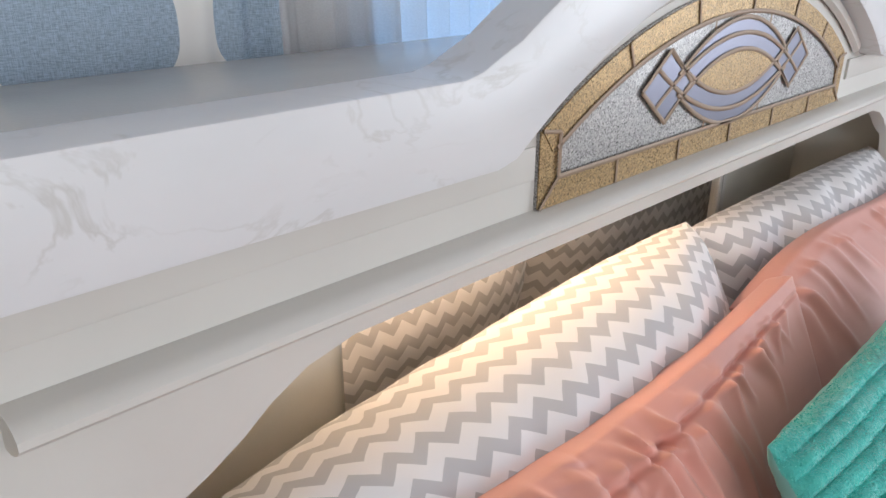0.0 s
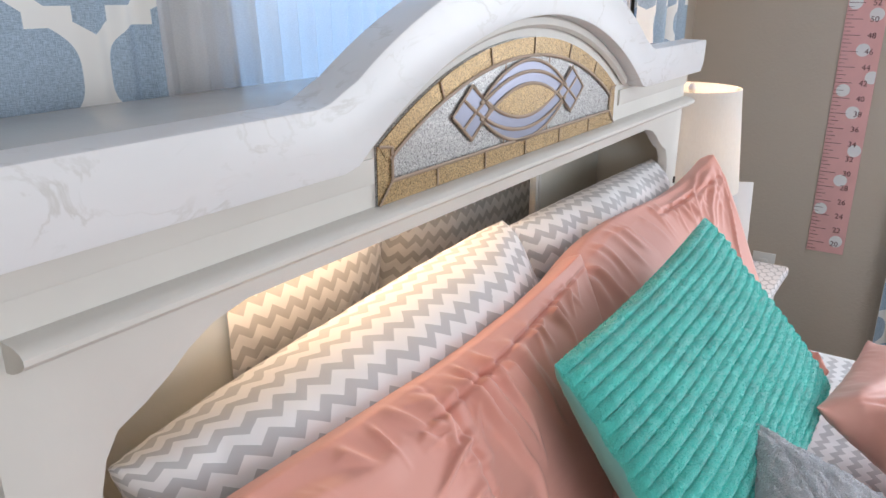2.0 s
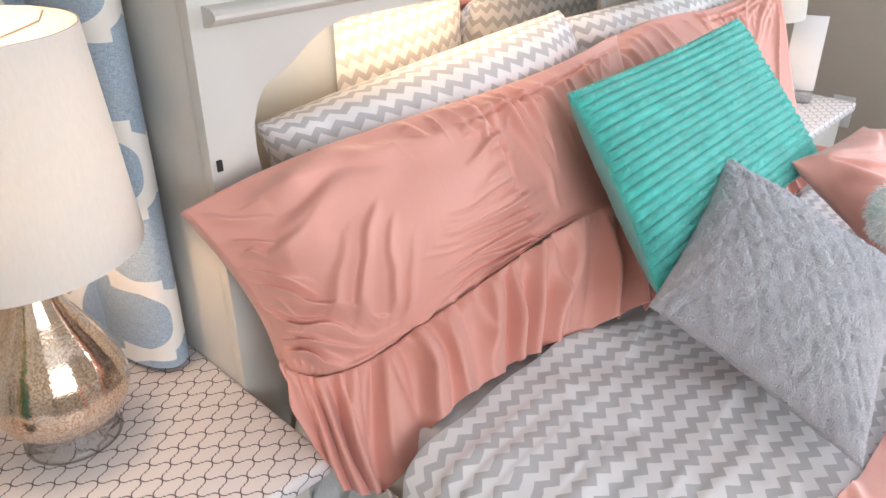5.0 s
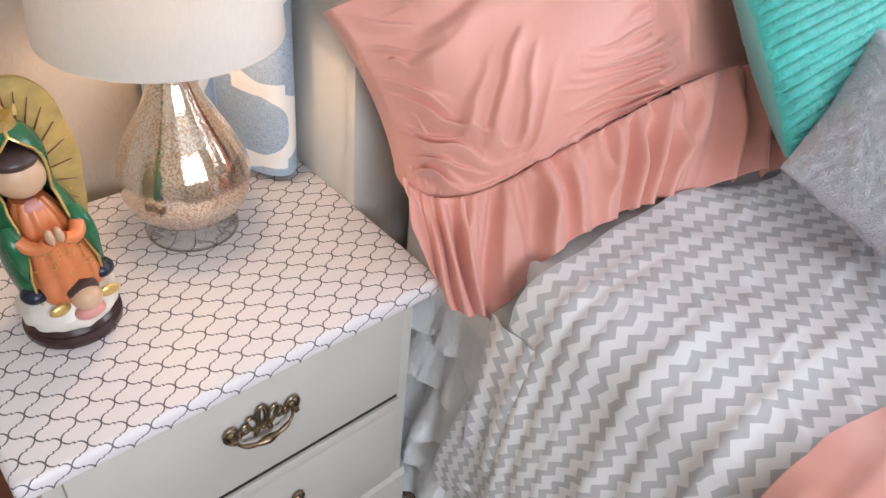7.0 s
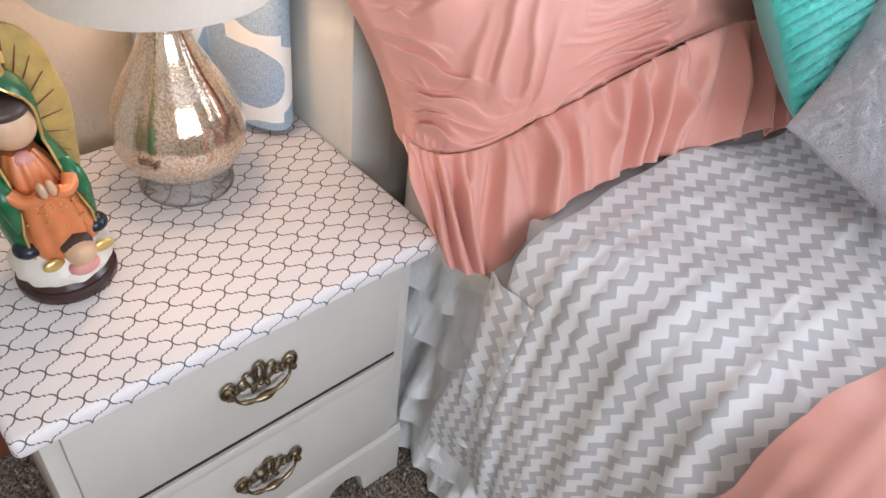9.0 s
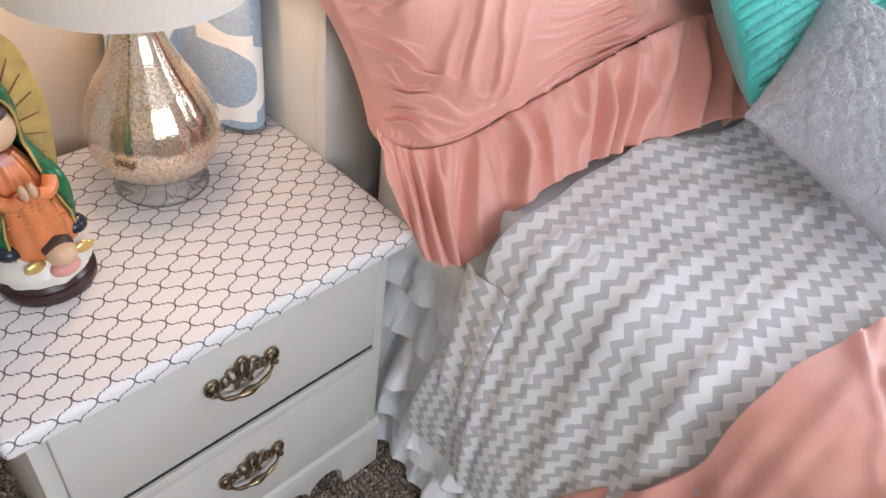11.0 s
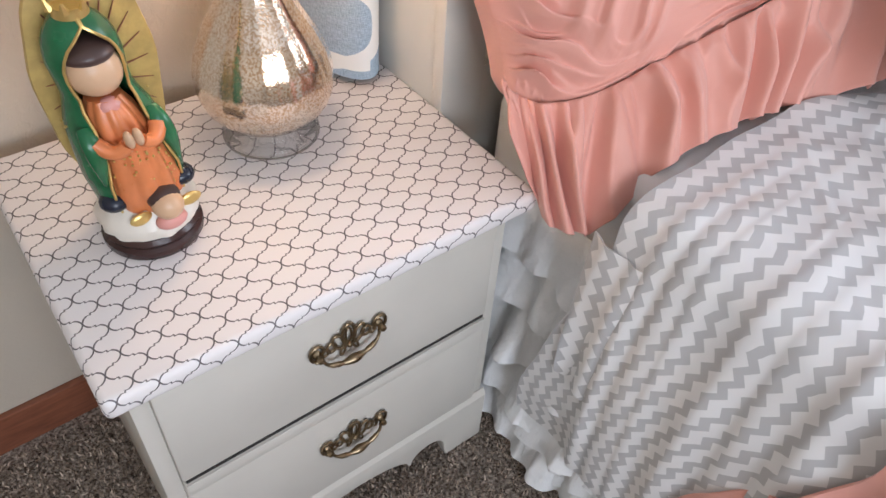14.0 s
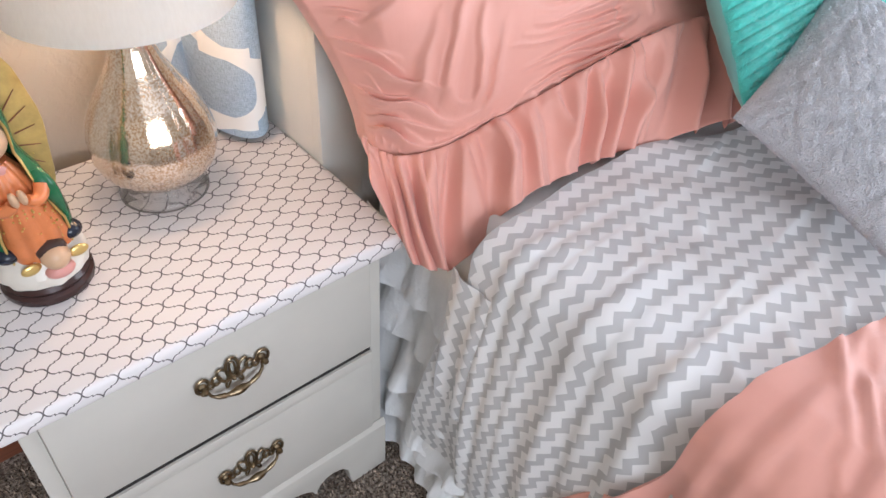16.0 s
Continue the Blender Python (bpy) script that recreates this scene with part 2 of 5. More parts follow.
def mercury_glass():
    m, nt, b = material("mercury_glass")
    vec = coords(nt)
    n, f = noise_tex(nt, vec, 22, 4), noise_tex(nt, vec, 330, 2)
    k = ramp(nt, f, 0.48, 0.56)
    c = mix_colour(nt, k, (0.84, 0.73, 0.61), (0.56, 0.37, 0.22))
    c = mix_colour(nt, ramp(nt, n, 0.45, 0.7, 0, 0.6), c, (0.80, 0.74, 0.66))
    nt.links.new(c, b.inputs["Base Color"])
    b.inputs["Metallic"].default_value = 0.92
    nt.links.new(ramp(nt, f, 0.4, 0.6, 0.04, 0.22), b.inputs["Roughness"])
    b.inputs["Coat Weight"].default_value = 0.6
    b.inputs["Coat Roughness"].default_value = 0.03
    bump(nt, b, f, 0.25, 0.001)
    return m


def clear(name, colour=(1, 1, 1), rough=0.02):
    m, nt, b = material(name)
    b.inputs["Base Color"].default_value = (*colour, 1)
    b.inputs["Roughness"].default_value = rough
    b.inputs["Transmission Weight"].default_value = 1.0
    b.inputs["IOR"].default_value = 1.42
    ts, mx = nt.nodes.new("ShaderNodeBsdfTransparent"), nt.nodes.new("ShaderNodeMixShader")
    mx.inputs[0].default_value = 0.3
    nt.links.new(b.outputs[0], mx.inputs[1])
    nt.links.new(ts.outputs[0], mx.inputs[2])
    nt.links.new(mx.outputs[0], nt.nodes["Material Output"].inputs[0])
    return m


def mirror_mat(name, colour=(0.9, 0.9, 0.9), rough=0.02):
    m, nt, b = material(name)
    b.inputs["Base Color"].default_value = (*colour, 1)
    b.inputs["Metallic"].default_value, b.inputs["Roughness"].default_value = 1.0, rough
    return m


def creased_cloth(name, colour):
    """Soft brushed cloth with fine slack wrinkles in two directions; UV in metres."""
    m, nt, b = material(name)
    tc = nt.nodes.new("ShaderNodeTexCoord")

    def layer(scale, rot, size, distort):
        mp = nt.nodes.new("ShaderNodeMapping")
        mp.inputs["Scale"].default_value, mp.inputs["Rotation"].default_value = scale, (0, 0, radians(rot))
        nt.links.new(tc.outputs["UV"], mp.inputs[0])
        n = noise_tex(nt, mp.outputs[0], size, 2, 0.45, distort)
        return ramp(nt, math_node(nt, "ABSOLUTE", math_node(nt, "SUBTRACT", n, 0.5)), 0.0, 0.16, 1, 0)

    a, c = layer((1, 4.5, 1), 14, 7.0, 0.8), layer((3.2, 1, 1), -20, 6.0, 0.7)
    gate = ramp(nt, noise_tex(nt, tc.outputs["UV"], 5.5, 2), 0.4, 0.62)
    h = math_node(nt, "ADD", math_node(nt, "MULTIPLY", a, gate), math_node(nt, "MULTIPLY", math_node(nt, "MULTIPLY", c, math_node(nt, "SUBTRACT", 1.0, gate)), 0.8))
    grain = noise_tex(nt, tc.outputs["UV"], 700, 1)
    h = math_node(nt, "ADD", h, math_node(nt, "MULTIPLY", grain, 0.04))
    tone = noise_tex(nt, tc.outputs["UV"], 6, 3)
    col = mix_colour(nt, tone, tuple(x * 0.94 for x in colour), tuple(min(1, x * 1.05) for x in colour))
    nt.links.new(col, b.inputs["Base Color"])
    b.inputs["Roughness"].default_value = 0.55
    b.inputs["Sheen Weight"].default_value = 0.25
    bump(nt, b, h, 0.07, 0.005)
    return m


CREAM = plain("cream_painted_wood", (0.62, 0.60, 0.555), 0.55, vary=0.05, scale=5, fine=160, relief=0.08)
INSIDE = plain("dull_cream_wood", (0.66, 0.63, 0.55), 0.55, vary=0.08, scale=5)
STAND = plain("ivory_painted_wood", (0.62, 0.592, 0.535), 0.38, vary=0.05, scale=6, fine=150, relief=0.08)
# near-black: shade painted into the nightstand's gaps, and the dark hook plates
GAP_SHADE_AND_HOOK = plain("gap_shade_and_hook_dark", (0.03, 0.027, 0.025), 0.8)
MARBLE = marble_mat()
SHELF_TOP = plain("grey_laminate", (0.57, 0.57, 0.55), 0.24, vary=0.04, scale=8)
GOLD_GLITTER = glitter("gold_glitter", (0.46, 0.315, 0.155), 700.0)
SILVER_GLITTER = glitter("silver_glitter", (0.47, 0.455, 0.44), 700.0)
CAME = plain("bronze_came", (0.30, 0.215, 0.15), 0.55, 0.2)
MIRROR = mirror_mat("mirror_glass")
BEVEL_MIRROR = mirror_mat("bevelled_mirror", (0.19, 0.19, 0.235), 0.36)
CHEVRON = chevron_cloth("chevron_cotton")
CHEVRON_SHEET = chevron_cloth("chevron_sheet_cotton", 0.0295, 0.0365, 0.0135, 0.45)
CORAL = creased_cloth("coral_microfibre", (0.745, 0.355, 0.285))
TEAL = plain("teal_plush", (0.085, 0.60, 0.525), 0.8, vary=0.26, scale=24, fine=420, relief=0.7, dist=0.003, sheen=0.6)
TEAL_SIDE = plain("pale_teal_velour", (0.20, 0.50, 0.48), 0.8, vary=0.08, scale=10, sheen=0.03)
GREY_FUR = plain("grey_plush", (0.56, 0.56, 0.59), 0.95, vary=0.15, scale=45, fine=420, relief=1.0, dist=0.005, sheen=0.5)
WHITE_FUR = plain("white_plush", (0.88, 0.87, 0.82), 0.95, vary=0.1, scale=50, fine=380, relief=0.3, dist=0.002, sheen=0.2)
WHITE_CLOTH = plain("white_cotton", (0.80, 0.80, 0.80), 0.9, vary=0.04, scale=10, fine=500, kind="UV")
SKIRT = plain("white_ruffle_cotton", (0.86, 0.865, 0.87), 0.9, vary=0.06, scale=10, fine=90, relief=0.5, dist=0.004, kind="UV")
CURTAIN = lattice_cloth("blue_grey_linen", (0.35, 0.435, 0.52), (0.82, 0.80, 0.76), 0.27, 0.25, 0.092, linen=0.26, kink=0.10, u0=0.0, v0=0.875, step=0.011)
TRELLIS_A, TRELLIS_B = (23.3, -26.9), (23.1, 24.8)
CONTACT = trellis_vinyl("white_trellis_vinyl", (0.82, 0.78, 0.77), (0.11, 0.095, 0.10), TRELLIS_A, TRELLIS_B, 0.088, 0.05, 0.034)
SHEER = sheer_mat()
CARPET = carpet_mat()
WALL = wall_mat("beige_wall_paint", (0.525, 0.455, 0.372))
CEIL = wall_mat("white_ceiling_paint", (0.86, 0.86, 0.85))
TRIM = wood_mat("reddish_brown_wood", (0.16, 0.055, 0.03), (0.28, 0.10, 0.055))
SHADE = shade_mat()
MERCURY = mercury_glass()
CLEAR = clear("clear_glass")
BULB = glow("warm_bulb", (1.0, 0.80, 0.55), 7.0)
LAMP_BULB = glow("lit_lamp_bulb", (1.0, 0.68, 0.45), 72.0)
NICKEL = plain("brushed_nickel", (0.62, 0.60, 0.57), 0.3, 1.0, vary=0.05)
BRASS = plain("antique_brass", (0.33, 0.25, 0.155), 0.30, 0.95, vary=0.5, scale=110)
PINK_BOARD = plain("pink_canvas", (0.78, 0.44, 0.42), 0.8, vary=0.06)
WHITE_PAINT = plain("white_paint", (0.80, 0.79, 0.78), 0.5, vary=0.03)
INK = plain("dark_ink", (0.16, 0.07, 0.07), 0.7)
PLASTIC = plain("white_plastic", (0.78, 0.77, 0.73), 0.35, vary=0.03)
GREEN = plain("green_glaze", (0.015, 0.13, 0.05), 0.25, vary=0.25, scale=40)
ORANGE = plain("orange_glaze", (0.66, 0.21, 0.075), 0.3, vary=0.12, scale=40)
SKIN = plain("tan_glaze", (0.62, 0.40, 0.25), 0.35, vary=0.05, scale=40)
OCHRE = plain("ochre_glaze", (0.47, 0.32, 0.10), 0.45, vary=0.22, scale=50)
GOLD = plain("gold_paint", (0.75, 0.54, 0.20), 0.3, 0.8, vary=0.1)
CLOUD = plain("cloud_white_glaze", (0.76, 0.71, 0.63), 0.35, vary=0.06, scale=30)
DARK_BASE = plain("dark_brown_lacquer", (0.045, 0.02, 0.018), 0.25, vary=0.2)
HAIR = plain("brown_glaze", (0.07, 0.04, 0.035), 0.35)
ROSE = plain("rose_glaze", (0.66, 0.30, 0.26), 0.4)
NAVY = plain("dark_navy_glaze", (0.012, 0.016, 0.03), 0.25)
BLACK = plain("black_plastic", (0.02, 0.02, 0.02), 0.3)


# ---- mesh helpers ----
def finish(name, bm, mats, smooth=True):
    bmesh.ops.recalc_face_normals(bm, faces=bm.faces[:])
    me = bpy.data.meshes.new(name)
    bm.to_mesh(me)
    bm.free()
    for mt in mats if isinstance(mats, (list, tuple)) else [mats]:
        me.materials.append(mt)
    if smooth:
        me.polygons.foreach_set("use_smooth", [True] * len(me.polygons))
        me.set_sharp_from_angle(angle=radians(85 if me.uv_layers and len(me.polygons) > 900 else 40))
    return me


def part(name, bm, mats, parent=None, label="", smooth=True):
    ob = new(name, finish(name, bm, mats, smooth))
    if parent is not None:
        ob.parent = parent
        ob.matrix_parent_inverse = parent.matrix_world.inverted() if parent.parent is None else Matrix()
    if label:
        ob["label"] = label
    return ob


def thing(name, label, category, group="", kind=""):
    return tagged(new(name), label, category, group, kind)


def box(x0, x1, y0, y1, z0, z1, bevel=0.0, seg=2, bm=None):
    bm2 = bmesh.new()
    bmesh.ops.create_cube(bm2, size=1)
    for v in bm2.verts:
        v.co = Vector(((x0 + x1) / 2 + v.co.x * (x1 - x0), (y0 + y1) / 2 + v.co.y * (y1 - y0), (z0 + z1) / 2 + v.co.z * (z1 - z0)))
    if bevel:
        bmesh.ops.bevel(bm2, geom=bm2.edges[:], offset=bevel, segments=seg, affect="EDGES", profile=0.5)
    if bm is None:
        return bm2
    me = bpy.data.meshes.new("tmp")
    bm2.to_mesh(me)
    bm2.free()
    bm.from_mesh(me)
    bpy.data.meshes.remove(me)
    return bm


def prism(outline, y0, y1, bevel=0.0):
    """An outline in x and z, drawn out from y0 to y1."""
    bm = bmesh.new()
    front = [bm.verts.new((x, y0, z)) for x, z in outline]
    back = [bm.verts.new((x, y1, z)) for x, z in outline]
    f = bm.faces.new(front)
    g = bm.faces.new(list(reversed(back)))
    n = len(outline)
    for i in range(n):
        bm.faces.new((front[i], back[i], back[(i + 1) % n], front[(i + 1) % n]))
    bmesh.ops.recalc_face_normals(bm, faces=bm.faces[:])
    if bevel:
        bmesh.ops.bevel(bm, geom=[e for e in f.edges], offset=bevel, segments=2, affect="EDGES", profile=0.5)
    bmesh.ops.triangulate(bm, faces=[q for q in bm.faces if len(q.verts) > 4])
    return bm


def lathe(profile, seg=40, centre=(0, 0, 0), flute=0.0, flutes=16, caps=True):
    bm = bmesh.new()
    rings = []
    for r, z in profile:
        ring = []
        for i in range(seg):
            a = 2 * math.pi * i / seg
            rr = r * (1 + flute * (abs(math.cos(a * flutes / 2)) - 0.6)) if flute else r
            ring.append(bm.verts.new((centre[0] + rr * math.cos(a), centre[1] + rr * math.sin(a), centre[2] + z)))
        rings.append(ring)
    for a, b in zip(rings, rings[1:]):
        for i in range(seg):
            bm.faces.new((a[i], a[(i + 1) % seg], b[(i + 1) % seg], b[i]))
    if caps:
        bm.faces.new(list(reversed(rings[0])))
        bm.faces.new(rings[-1])
    return bm


def tube(points, radius, seg=8, closed=False, bm=None, flat=1.0):
    bm = bm or bmesh.new()
    pts = [Vector(p) for p in points]
    n = len(pts)
    rings = []
    for i, p in enumerate(pts):
        a = pts[(i - 1) % n] if closed or i else pts[0]
        b = pts[(i + 1) % n] if closed or i < n - 1 else pts[-1]
        d = (b - a).normalized()
        side = d.cross(Vector((0, 1, 0)))
        if side.length < 0.05:
            side = d.cross(Vector((0, 0, 1)))
        side.normalize()
        up = side.cross(d)
        r = radius[i] if isinstance(radius, (list, tuple)) else radius
        rings.append([bm.verts.new(p + side * r * math.cos(2 * math.pi * k / seg) + up * r * flat * math.sin(2 * math.pi * k / seg)) for k in range(seg)])
    m = n if closed else n - 1
    for i in range(m):
        a, b = rings[i], rings[(i + 1) % n]
        for k in range(seg):
            bm.faces.new((a[k], a[(k + 1) % seg], b[(k + 1) % seg], b[k]))
    if not closed:
        bm.faces.new(list(reversed(rings[0])))
        bm.faces.new(rings[-1])
    return bm


def ball(c, r, bm=None, seg=20, rings=12, sc=(1, 1, 1), rot=None):
    bm = bm or bmesh.new()
    m = Matrix.Translation(c) @ (rot or Matrix()) @ Matrix.Diagonal((r * sc[0], r * sc[1], r * sc[2], 1))
    bmesh.ops.create_uvsphere(bm, u_segments=seg, v_segments=rings, radius=1, matrix=m)
    return bm


def sheet(fn, nu, nv, su=1.0, sv=1.0, thick=0.0, ou=0.0, under=None):
    """A cloth surface: fn(u, v) gives the place, and UV is in metres. thick: a back face that far behind."""
    bm = bmesh.new()
    lay = bm.loops.layers.uv.new("UVMap")
    P = [[Vector(fn(i / nu, j / nv)) for j in range(nv + 1)] for i in range(nu + 1)]

    def build(rows, flip):
        V = [[bm.verts.new(p) for p in col] for col in rows]
        for i in range(nu):
            for j in range(nv):
                q = [(i, j), (i + 1, j), (i + 1, j + 1), (i, j + 1)]
                if flip:
                    q.reverse()
                f = bm.faces.new([V[a][b] for a, b in q])
                for l, (a, b) in zip(f.loops, q):
                    l[lay].uv = (a / nu * su + ou, b / nv * sv)
        return V

    A = build(P, False)
    if thick:
        back = []
        for i in range(nu + 1):
            col = []
            for j in range(nv + 1):
                du = P[min(i + 1, nu)][j] - P[max(i - 1, 0)][j]
                dv = P[i][min(j + 1, nv)] - P[i][max(j - 1, 0)]
                nrm = du.cross(dv)
                nrm = nrm.normalized() if nrm.length > 1e-9 else Vector((0, 0, 1))
                col.append(P[i][j] - nrm * thick if under is None else Vector(under(i / nu, j / nv)))
            back.append(col)
        B = build(back, True)
        rim = [(i, 0) for i in range(nu + 1)] + [(nu, j) for j in range(1, nv + 1)] + [(i, nv) for i in range(nu - 1, -1, -1)] + [(0, j) for j in range(nv - 1, 0, -1)]
        for a, b in zip(rim, rim[1:] + rim[:1]):
            try:
                bm.faces.new((A[a[0]][a[1]], B[a[0]][a[1]], B[b[0]][b[1]], A[b[0]][b[1]]))
            except ValueError:
                pass
    return bm


def eased(bm, times):
    """The cloth with its sharpest ridges eased."""
    for k in range(times):
        bmesh.ops.smooth_vert(bm, verts=bm.verts[:], factor=0.5, use_axis_x=True, use_axis_y=True, use_axis_z=True)
    return bm


def smooth(a, b, x):
    t = min(1, max(0, (x - a) / (b - a)))
    return t * t * (3 - 2 * t)


def fract(p, octaves=3):
    return noise.fractal(Vector(p), 1.0, 2.0, octaves)


def cushion(tl, tr, bl, br, thick, pinch=0.05, wrinkle=0.004, seed=0.0, nu=60, nv=50, extra=None, back=0.8, power=0.55):
    """A stuffed cushion between four corners; front, back and seam in one closed mesh, UV in metres."""
    tl, tr, bl, br = (Vector(p) for p in (tl, tr, bl, br))
    su, sv = (tr - tl).length, (tl - bl).length
    nrm = ((bl + br) - (tl + tr)).cross((tr + br) - (tl + bl)).normalized()
    if nrm.dot(Vector((-0.5, -1, 1.0))) < 0:
        nrm = -nrm
    bm = bmesh.new()
    lay = bm.loops.layers.uv.new("UVMap")

    def place(u, v, s):
        cu = u - (u - 0.5) * pinch * 2 * math.sin(math.pi * v)
        cv = v - (v - 0.5) * pinch * 2 * math.sin(math.pi * u)
        p = tl.lerp(tr, cu).lerp(bl.lerp(br, cu), cv)
        e = max(0.0, (1 - abs(2 * u - 1) ** 2.6) * (1 - abs(2 * v - 1) ** 2.6))
        h = thick * e ** power
        w = fract((u * su * 9 + seed, v * sv * 9, s * 3.0)) * wrinkle * min(1, e * 6)
        edge = math.exp(-min(u, 1 - u, v, 1 - v) * 22)
        w += edge * fract((u * su * 45, v * sv * 45, seed)) * wrinkle * 0.8
        if extra and s > 0:
            w += extra(u * su, v * sv, u, v, min(1, e * 5))
        return p + nrm * (s * (h * (1.0 if s > 0 else back)) + w)

    ease = lambda t: 0.5 * t + 0.5 * (0.5 - 0.5 * math.cos(math.pi * t))
    for s in (1, -1):
        P = [[place(ease(i / nu), ease(j / nv), s) for j in range(nv + 1)] for i in range(nu + 1)]
        ru = np.cumsum([0] + [(P[i + 1][nv // 2] - P[i][nv // 2]).length for i in range(nu)])
        rv = np.cumsum([0] + [(P[nu // 2][j + 1] - P[nu // 2][j]).length for j in range(nv)])
        V = [[bm.verts.new(p) for p in col] for col in P]
        for i in range(nu):
            for j in range(nv):
                q = [(i, j), (i + 1, j), (i + 1, j + 1), (i, j + 1)]
                f = bm.faces.new([V[a][b] for a, b in q])
                for l, (a, b) in zip(f.loops, q):
                    l[lay].uv = (ru[a], rv[b])
                f.material_index = 0 if s > 0 else 1
    bmesh.ops.remove_doubles(bm, verts=bm.verts[:], dist=0.0004)
    return bm


def crease_field(lines, su=1.0, sv=1.0):
    """The height at (u, v) of a set of soft folds, each a tapered ridge (u0, v0, u1, v1, width in metres, height); su, sv: metres a unit."""
    A = np.array(lines, float)
    k = np.array((su, sv))
    p0, d = A[:, :2] * k, (A[:, 2:4] - A[:, :2]) * k
    l2, wid, hgt = (d ** 2).sum(1) + 1e-9, A[:, 4], A[:, 5]

    def at(u, v):
        q = np.array((u, v)) * k - p0
        t = np.clip((q * d).sum(1) / l2, 0, 1)
        off = q - t[:, None] * d
        flank = np.where(off[:, 0] * d[:, 1] - off[:, 1] * d[:, 0] > 0, 0.72, 1.4)
        g = (off ** 2).sum(1) / (wid * flank * (1.15 - 0.5 * t)) ** 2
        h = hgt * np.exp(-g) * (1.05 - t) ** 0.8 * np.clip(0.25 + 5 * t, 0, 1)
        return float((h ** 3).sum() ** (1 / 3))
    return at


def cubic(ctrl):
    """An interpolating bicubic surface through a four by four net."""
    C = np.array(ctrl, float)
    K = np.array([0, 1 / 3, 2 / 3, 1])

    def basis(t):
        out = []
        for i in range(4):
            w = 1.0
            for j in range(4):
                if i != j:
                    w *= (t - K[j]) / (K[i] - K[j])
            out.append(w)
        return np.array(out)

    return lambda u, v: Vector(np.einsum("i,j,jik->k", basis(u), basis(v), C))


# ---- room ----
X0, X1, Y0, Y1, ZC = -2.2, 2.65, -3.2, 0.285, 2.44


def wall_with_hole(name, label, axis, at, lo, hi, out, hole):
    """A wall 0.12 thick, with one opening (a, b, z0, z1) through it."""
    bm = bmesh.new()
    a, b, z0, z1 = hole
    for p0, p1, q0, q1 in ((lo, a, 0, ZC), (b, hi, 0, ZC), (a, b, 0, z0), (a, b, z1, ZC)):
        d0, d1 = sorted((at, at + out))
        if axis == "y":
            box(p0, p1, d0, d1, q0, q1, bm=bm)
        else:
            box(d0, d1, p0, p1, q0, q1, bm=bm)
    return tagged(part(name, bm, WALL, smooth=False), label, "wall", kind="structure")


wall_with_hole("wall_north", "beige textured wall behind the headboard", "y", Y1, X0 - 0.12, X1 + 0.12, 0.12, (0.50, 1.90, 0.95, 2.1))
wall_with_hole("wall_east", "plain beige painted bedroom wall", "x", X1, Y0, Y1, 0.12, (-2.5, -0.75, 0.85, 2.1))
# unseen wall; its opening is made up to go with the south fill lamp
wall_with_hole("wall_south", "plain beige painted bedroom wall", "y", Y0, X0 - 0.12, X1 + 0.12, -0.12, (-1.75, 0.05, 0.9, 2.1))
tagged(part("wall_west", box(X0 - 0.12, X0, Y0, Y1, 0, ZC), WALL, smooth=False), "plain beige painted bedroom wall", "wall", kind="structure")
tagged(part("ceiling", box(X0 - 0.12, X1 + 0.12, Y0 - 0.12, Y1 + 0.12, ZC, ZC + 0.1), CEIL, smooth=False), "plain white bedroom ceiling", "ceiling", kind="structure")
tagged(part("floor", box(X0 - 0.12, X1 + 0.12, Y0 - 0.12, Y1 + 0.12, -0.1, 0.0), CARPET, smooth=False), "speckled brown and beige cut-pile carpet", "carpet", kind="structure")
tagged(part("baseboard", prism([(X0, 0.0), (X0, 0.082), (X0, 0.09), (X1, 0.09), (X1, 0.0)], Y1 - 0.014, Y1 - 0.001, 0.004), TRIM), "reddish brown wooden baseboard along the wall", "baseboard", kind="structure")


def window_frame(name, axis, at, a, b, z0, z1):
    w = tagged(new(name), "white framed window, curtained or added unseen to light the room", "window", kind="structure")
    for p0, p1, q0, q1 in ((a, a + 0.05, z0, z1), (b - 0.05, b, z0, z1), (a + 0.05, b - 0.05, z0, z0 + 0.05), (a + 0.05, b - 0.05, z1 - 0.05, z1), ((a + b) / 2 - 0.02, (a + b) / 2 + 0.02, z0 + 0.05, z1 - 0.05)):
        if axis == "y":
            part("window_frame", box(p0, p1, at, at + 0.05, q0, q1, 0.003), PLASTIC, w)
        else:
            part("window_frame", box(at, at + 0.05, p0, p1, q0, q1, 0.003), PLASTIC, w)
    return w


window_frame("window_1", "y", Y1 + 0.05, 0.50, 1.90, 0.95, 2.1)
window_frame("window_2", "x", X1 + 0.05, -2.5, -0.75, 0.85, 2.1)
# frame of the made-up south opening, out of view
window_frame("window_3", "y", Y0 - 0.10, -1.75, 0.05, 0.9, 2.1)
casing = tagged(new("trim"), "dark brown wooden window casing", "window trim", kind="structure")
part("casing_board", box(X1 - 0.018, X1 - 0.001, -0.75, -0.68, 0.3, 2.15, 0.004), TRIM, casing)

# ---- curtains ----
def fold_curtain(u, v):
    """Flat against the wall behind the lamp, then one deep round fold beside the headboard."""
    z = 0.6235 + 1.65 * (1 - v)
    th = 2 * math.pi * (1.765 * u + 0.235)
    x = -0.215 + 0.185 * u
    k = smooth(-0.165, -0.075, x)
    wave = math.sin(th)
    return x + 0.016 * k * math.cos(th), 0.238 - 0.073 * k + (0.014 + 0.042 * k) * wave + 0.003 * math.sin(z * 5), z


